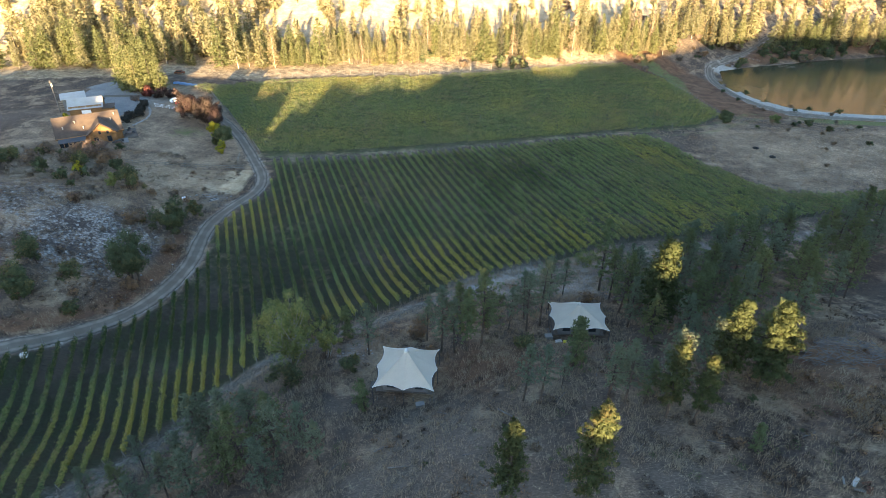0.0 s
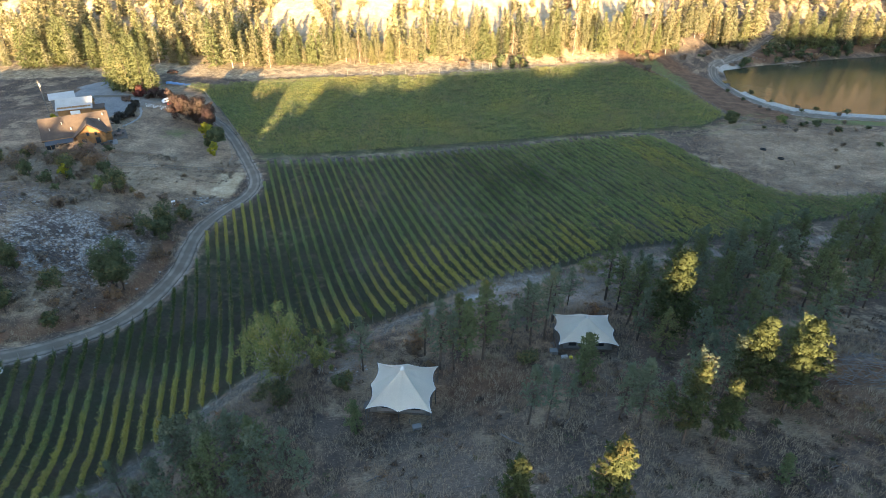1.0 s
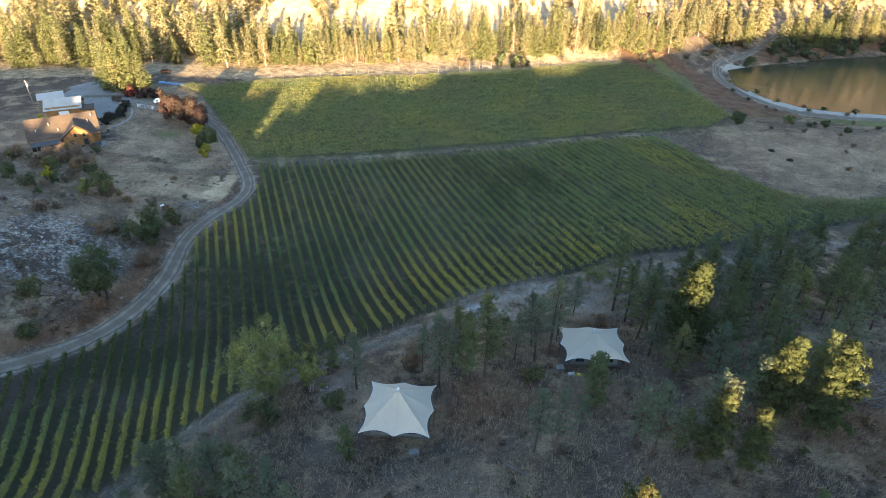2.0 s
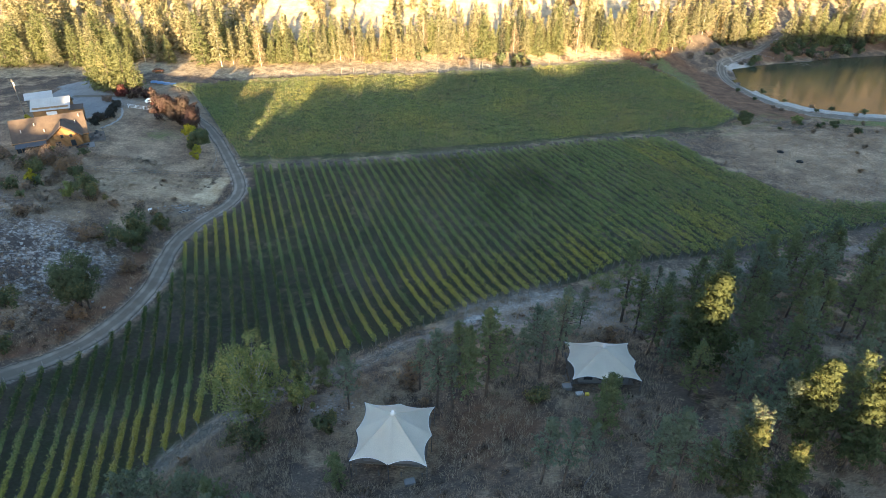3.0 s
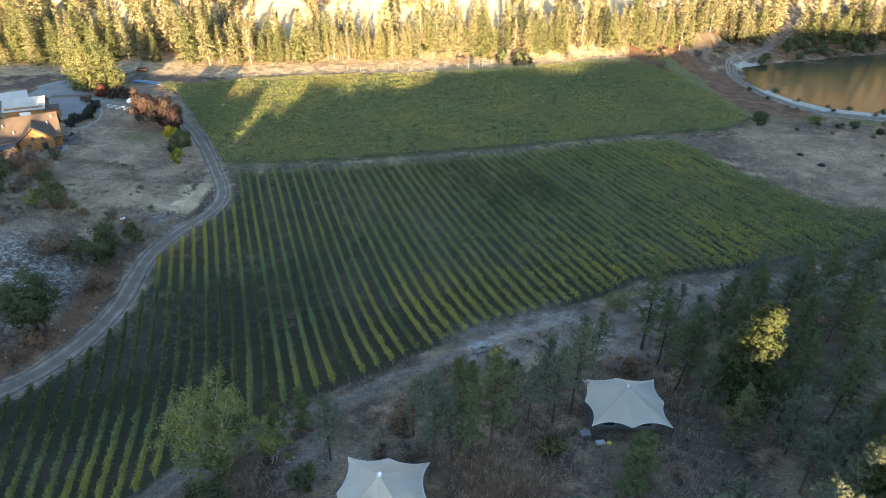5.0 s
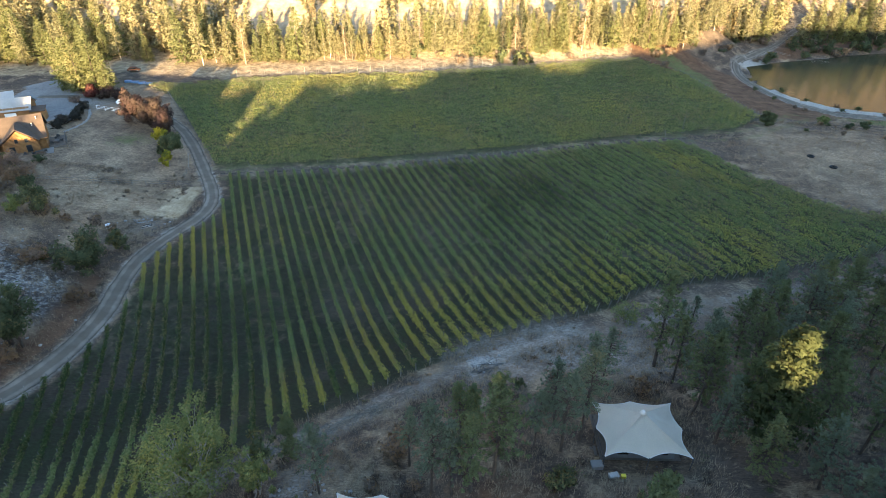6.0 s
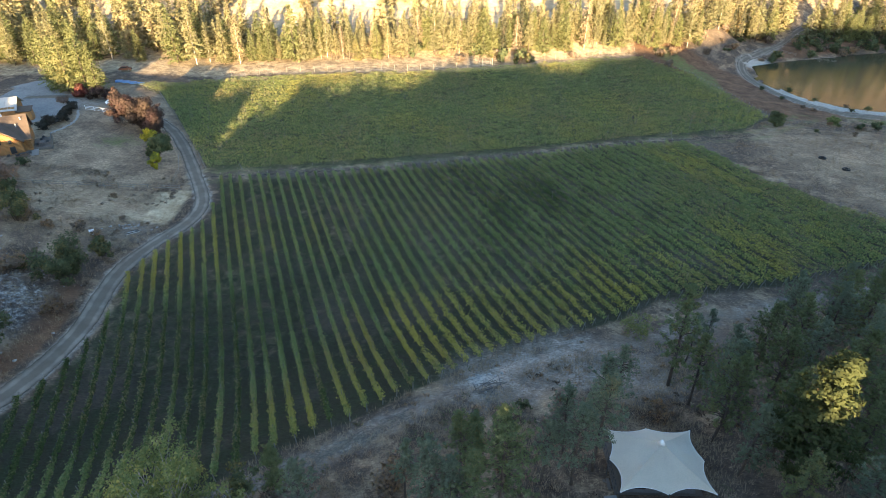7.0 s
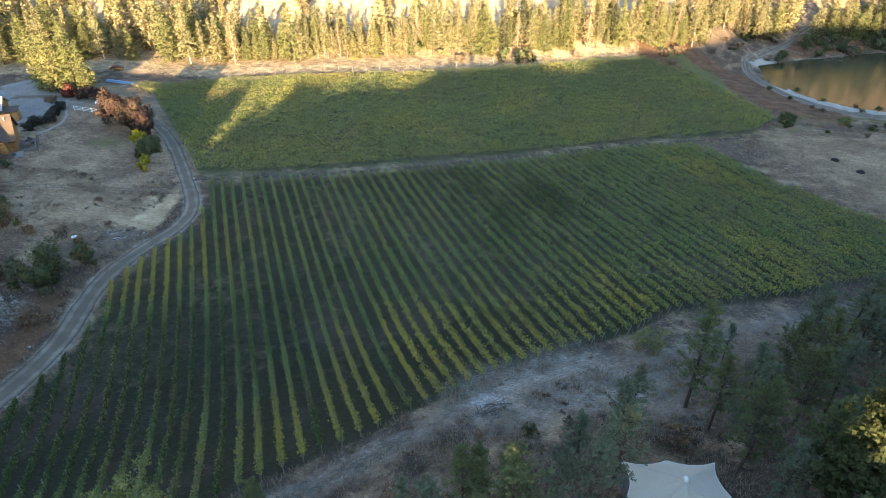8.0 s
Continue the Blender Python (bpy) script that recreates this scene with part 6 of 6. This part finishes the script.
def pile(x, y, r, h, n, label, seed):
    g_ = np.random.default_rng(seed)
    t = thing("brush_pile", at(x, y, 0.1), label, "brush pile")
    for i in range(n):
        a, rr = g_.uniform(0, 6.283), r * math.sqrt(g_.random())
        c = np.array([rr * math.cos(a), rr * math.sin(a) * 0.7, h * (1 - (rr / r) ** 2) * g_.random() + 0.08])
        d = g_.normal(size=3) * (1, 0.6, 0.22)
        d /= np.linalg.norm(d)
        L = g_.uniform(0.8, 2.6)
        k = c + d * L * 0.5 + g_.normal(size=3) * 0.1
        V, F = sticks([(c - d * L * 0.5, k - d * L * 0.3, 0.05, 0.04), (k - d * L * 0.3, k + d * L * 0.2, 0.04, 0.012)], 5)
        piece("branch", mesh_np("branch", V, F), M_DEAD, t)


pile(53.4, 56.4, 5.8, 2.4, 260, "grey pile of cut branches on the hillside", 1)
pile(46.8, 66.0, 2.6, 0.8, 50, "small heap of grey brushwood under pines", 2)
pile(7.4, 86.0, 2.2, 0.6, 36, "heap of grey brushwood beside the track", 3)
pile(172, 293, 5.0, 1.2, 60, "bleached driftwood heap on the lake shore", 4)


def fallen(x, y, L, r, an, label):
    g_ = np.random.default_rng(int(abs(x * 31 + y * 17)))
    t = thing("fallen_log", at(x, y, -r * 0.7, an), label, "log")
    V, F = sticks([((-L / 2, 0, 0), (-L * 0.1, 0.1 * L * g_.normal() * 0.3, 0.03), r, r * 0.85), ((-L * 0.1, 0, 0.03), (L / 2, 0.06 * L * g_.normal(), 0.0), r * 0.85, r * 0.35)], 8)
    piece("stem", mesh_np("stem", V, F, smooth=True), M_DEAD, t)
    for i in range(int(L * 1.4)):
        s = g_.uniform(-0.2, 0.5) * L
        d = g_.normal(size=3) * (0.6, 1.0, 0.35)
        d[2] = abs(d[2])
        V, F = sticks([((s, 0, 0), (s + d[0] * 0.6, d[1] * 0.7, d[2] * 0.8), r * 0.35, 0.008)], 4)
        piece("twig", mesh_np("twig", V, F), M_DEAD, t)


for x, y, L, r, an in ((8.6, 46.6, 5.0, 0.09, -35), (14.2, 50.0, 3.6, 0.07, 60), (-6.5, 44.5, 3.2, 0.07, 25), (-4.0, 40.5, 4.0, 0.08, 5), (3.5, 41.0, 3.0, 0.06, 10), (-12.0, 43.5, 3.5, 0.06, 50), (-8.5, 50.2, 2.6, 0.05, 30), (21.0, 41.0, 3.0, 0.07, 35), (30.0, 41.5, 2.8, 0.06, -20), (40.0, 42.0, 3.5, 0.07, 15), (44.0, 60.0, 4.0, 0.08, 70), (47.5, 63.0, 3.5, 0.07, 25), (20.0, 55.0, 2.5, 0.06, 80), (0.5, 49.5, 2.6, 0.05, -15), (168, 296.5, 9, 0.2, 15), (176, 298.5, 8, 0.2, -10), (181, 301, 7, 0.18, 5)):
    fallen(x, y, L, r, an, "grey fallen branch lying on the ground")


def stone_mesh(seed):
    g_ = np.random.default_rng(seed)
    bm = bmesh.new()
    bmesh.ops.create_icosphere(bm, subdivisions=1, radius=1.0)
    for v in bm.verts:
        v.co *= g_.uniform(0.7, 1.15)
        v.co.z *= 0.6
    me = bpy.data.meshes.new("stone")
    bm.to_mesh(me)
    bm.free()
    me.materials.append(M_STONE)
    return me


STONES = [stone_mesh(s_) for s_ in range(5)]
rng = np.random.default_rng(33)
edging = thing("stone_edging", at(-102.0, 182.0), "curved low edging of pale stones beside the hedge", "stone wall")
for k in range(46):
    f = k / 45
    x, y = -101.6 + 1.6 * math.sin(f * 3.0) - 3.4 * f * f, 181.0 + 19.0 * f
    w = rng.uniform(0.3, 0.5)
    piece("stone", STONES[k % 5], M_STONE, edging, m=Matrix.Translation((x + 102.0 + rng.normal() * 0.15, y - 182.0, zat(x, y) - zat(-102.0, 182.0) + 0.15)) @ pose(0, 0, 0, 0, 0, rng.uniform(0, 360)) @ Matrix.Scale(w, 4))
rng = np.random.default_rng(14)
for cx, cy, sx, sy, n, s0, s1 in ((-75, 104, 7, 9, 130, 0.10, 0.40), (-95, 110, 10, 8, 50, 0.12, 0.4), (6.4, 88.4, 1.2, 0.9, 40, 0.08, 0.32), (-61, 136.5, 2.2, 1.2, 24, 0.1, 0.4), (-13, 66, 2.5, 1.0, 20, 0.08, 0.3)):
    for _ in range(n):
        x, y = cx + rng.normal() * sx, cy + rng.normal() * sy
        if float(along(x, y, LANE)) < 2.5:
            continue
        s = rng.uniform(s0, s1)
        ob = piece("stone", STONES[int(rng.integers(0, 5))], M_STONE, None, "", at(x, y, -s * 0.2, rng.uniform(0, 360), s))
        tagged(ob, "pale weathered stone lying on the slope", "stone", "stones on the slopes")
scrap = thing("scrap_heap", at(40.2, 35.6, 0.0, 20), "scattered boards and pale sheets on the grass", "scrap heap")
for i, (x, y, w, d, an, mm) in enumerate(((0, 0, 1.3, 0.4, 20, M_TIN), (0.9, -0.6, 1.0, 0.5, -15, M_RUSTY), (-1.0, 0.5, 0.9, 0.2, 50, M_POST), (1.6, 0.4, 1.1, 0.25, 5, M_DECK), (0.3, -1.2, 1.0, 0.5, 30, M_RUSTY), (-0.6, -0.9, 1.0, 0.25, -40, M_DECK))):
    bm = bmesh.new()
    box(bm, -w / 2, w / 2, -d / 2, d / 2, 0.02 + i * 0.03, 0.07 + i * 0.03)
    part("board", bm, mm, scrap, m=pose(x, y, 0.05, 4, -5, an))
heap = thing("scrap_heap", at(-60.2, 134.6, 0.0, 30), "dark heap of hoses and sheet beside the lane", "scrap heap")
for i in range(7):
    V, F = sticks([((-1.2 + i * 0.1, -0.5 + i * 0.2, 0.1 + 0.08 * (i % 3)), (1.2 - i * 0.05, -0.4 + i * 0.17, 0.15 + 0.05 * (i % 2)), 0.08, 0.08)], 8)
    piece("pipe", mesh_np("pipe", V, F, smooth=True), M_BLACK if i % 2 else M_TIN, heap)
for x, y in ((102.0, 165.6), (100.0, 172.6)):
    t = thing("tyre", at(x, y, 0.0), "black tyre lying in the dry field", "tyre", "tyres in the field")
    bm = bmesh.new()
    for k in range(20):
        a, b = 2 * math.pi * k / 20, 2 * math.pi * (k + 1) / 20
        tube(bm, (0.7 * math.cos(a), 0.7 * math.sin(a), 0.18), (0.7 * math.cos(b), 0.7 * math.sin(b), 0.18), 0.24, 0.24, 8)
    part("tread", bm, M_BLACK, t)

# ---- low brush that nobody could count ----
def mounds(name, n, x0, x1, y0, y1, mat_, label, seed, size, lift):
    g_ = np.random.default_rng(seed)
    x, y = g_.uniform(x0, x1, n), g_.uniform(y0, y1, n)
    pat = np.array([noise.noise(Vector((a * 0.11, b * 0.11, seed))) for a, b in zip(x, y)])
    ok = (pat > 0.02) & ~inside(x, y, BLOCK_NEAR) & (along(x, y, LANE) > 2.6) & (along(x, y, LOWER) > 1.2)
    ok &= (np.maximum(np.abs(x + 5), np.abs(y - 58.2)) > 5.4) & (np.maximum(np.abs(x - 20.8), np.abs(y - 69.8)) > 5.2) & (np.hypot(x + 108, y - 169) > 15)
    x, y = x[ok], y[ok]
    m = 34
    r = np.repeat(g_.uniform(0.35, 1.0, len(x)), m)
    v = g_.normal(size=(len(r), 3))
    v /= np.linalg.norm(v, axis=1, keepdims=True)
    v[:, 2] = np.abs(v[:, 2]) * lift
    c_ = np.stack([np.repeat(x, m), np.repeat(y, m), np.repeat(land(x, y), m)], 1) + v * (r * g_.uniform(0.4, 1.0, len(r)))[:, None]
    V, F, NR = blades(g_, c_, size * g_.uniform(0.6, 1.4, len(r)), v * 1.5, 0.28, 1.0, v + (0, 0, 0.5) + g_.normal(size=v.shape) * 0.3)
    tagged(piece(name, mesh_np(name, V, F, normals=NR), mat_), label, "brush", kind="stuff")


mounds("low_brush", 900, -48, 66, 30, 92, M_DARKTWIG, "low dark brown leafless brush on the hillside", 5, 0.34, 0.7)
mounds("low_brush", 420, -48, 66, 30, 92, M_SHRUB, "low dark green brush on the hillside", 12, 0.30, 0.6)
mounds("low_brush", 1200, -125, -58, 70, 160, M_TWIG, "low purple-brown brush on the slope above the lane", 17, 0.42, 0.8)

mounds("low_brush", 600, 22, 72, 32, 84, M_DARKTWIG, "low dark leafless brush on the eastern slope", 23, 0.36, 0.8)
mounds("low_brush", 260, -8, 62, 80, 106, M_TWIG, "sparse brown brush beside the dirt track", 29, 0.32, 0.6)
mounds("low_brush", 260, 38, 62, 41, 54, M_RUSTBRUSH, "rusty dry brush beside the branch pile", 31, 0.34, 0.8)
mounds("low_brush", 200, -88, -60, 84, 100, M_DARKTWIG, "dark leafless brush beside the lane", 37, 0.34, 0.7)

# ---- dry grass ----
rng = np.random.default_rng(55)


def grass(name, n, x0, x1, y0, y1, hmin, hmax, label, keep):
    x, y = rng.uniform(x0, x1, n), rng.uniform(y0, y1, n)
    clump = np.array([noise.noise(Vector((a * 0.18, b * 0.18, 9.0))) for a, b in zip(x, y)])
    ok = (rng.random(n) < 0.45 + 0.9 * clump) & ~inside(x, y, BLOCK_NEAR) & ~inside(x, y, BLOCK_FAR) & (along(x, y, LANE) > 2.2) & (along(x, y, LOWER) > 0.9) & keep(x, y) & (np.hypot(x - 53.4, (y - 56.4) * 1.3) > 5.0)
    ok &= (np.maximum(np.abs(x + 5), np.abs(y - 58.2)) > 4.6) & (np.maximum(np.abs(x - 20.8), np.abs(y - 69.8)) > 4.4)
    x, y = x[ok], y[ok]
    z = land(x, y)
    m = 8
    hh = np.repeat(rng.uniform(hmin, hmax, len(x)), m) * rng.uniform(0.6, 1.2, len(x) * m)
    b0 = np.stack([np.repeat(x, m) + rng.normal(size=len(hh)) * 0.20, np.repeat(y, m) + rng.normal(size=len(hh)) * 0.20, np.repeat(z, m) - 0.03], 1)
    an = rng.uniform(0, 6.283, len(hh))
    lean = rng.uniform(0.15, 0.9, len(hh)) * hh
    tip = b0 + np.stack([np.cos(an) * lean, np.sin(an) * lean, hh], 1)
    w = np.stack([-np.sin(an), np.cos(an), 0 * an], 1) * (0.010 + 0.022 * hh)[:, None]
    V = np.stack([b0 - w, b0 + w, tip], 1).reshape(-1, 3)
    NR = np.repeat(unit(np.stack([-np.cos(an) * 0.4, -np.sin(an) * 0.4, 0 * an + 1.0], 1) + rng.normal(size=(len(an), 3)) * 0.2), 3, 0)
    flip = np.cross(V[1::3] - V[0::3], V[2::3] - V[0::3])[:, 2] < 0
    F = np.arange(len(V)).reshape(-1, 3)
    F[flip] = F[flip][:, ::-1]
    tagged(piece(name, mesh_np(name, V, F, normals=NR), M_STRAW), label, "grass", kind="stuff")


grass("dry_grass", 60000, -48, 66, 30, 96, 0.30, 0.80, "tufts of dry straw-coloured grass on the near hillside", lambda x, y: y > 28)
grass("dry_grass", 26000, -112, -52, 66, 160, 0.3, 0.7, "tufts of dry grass on the slope above the lane", lambda x, y: np.hypot(x + 108, y - 169) > 15)
grass("dry_grass", 16000, 70, 150, 138, 212, 0.3, 0.6, "pale dry grass in the field by the lake", lambda x, y: along(x, y, SHORE) > 2.5)
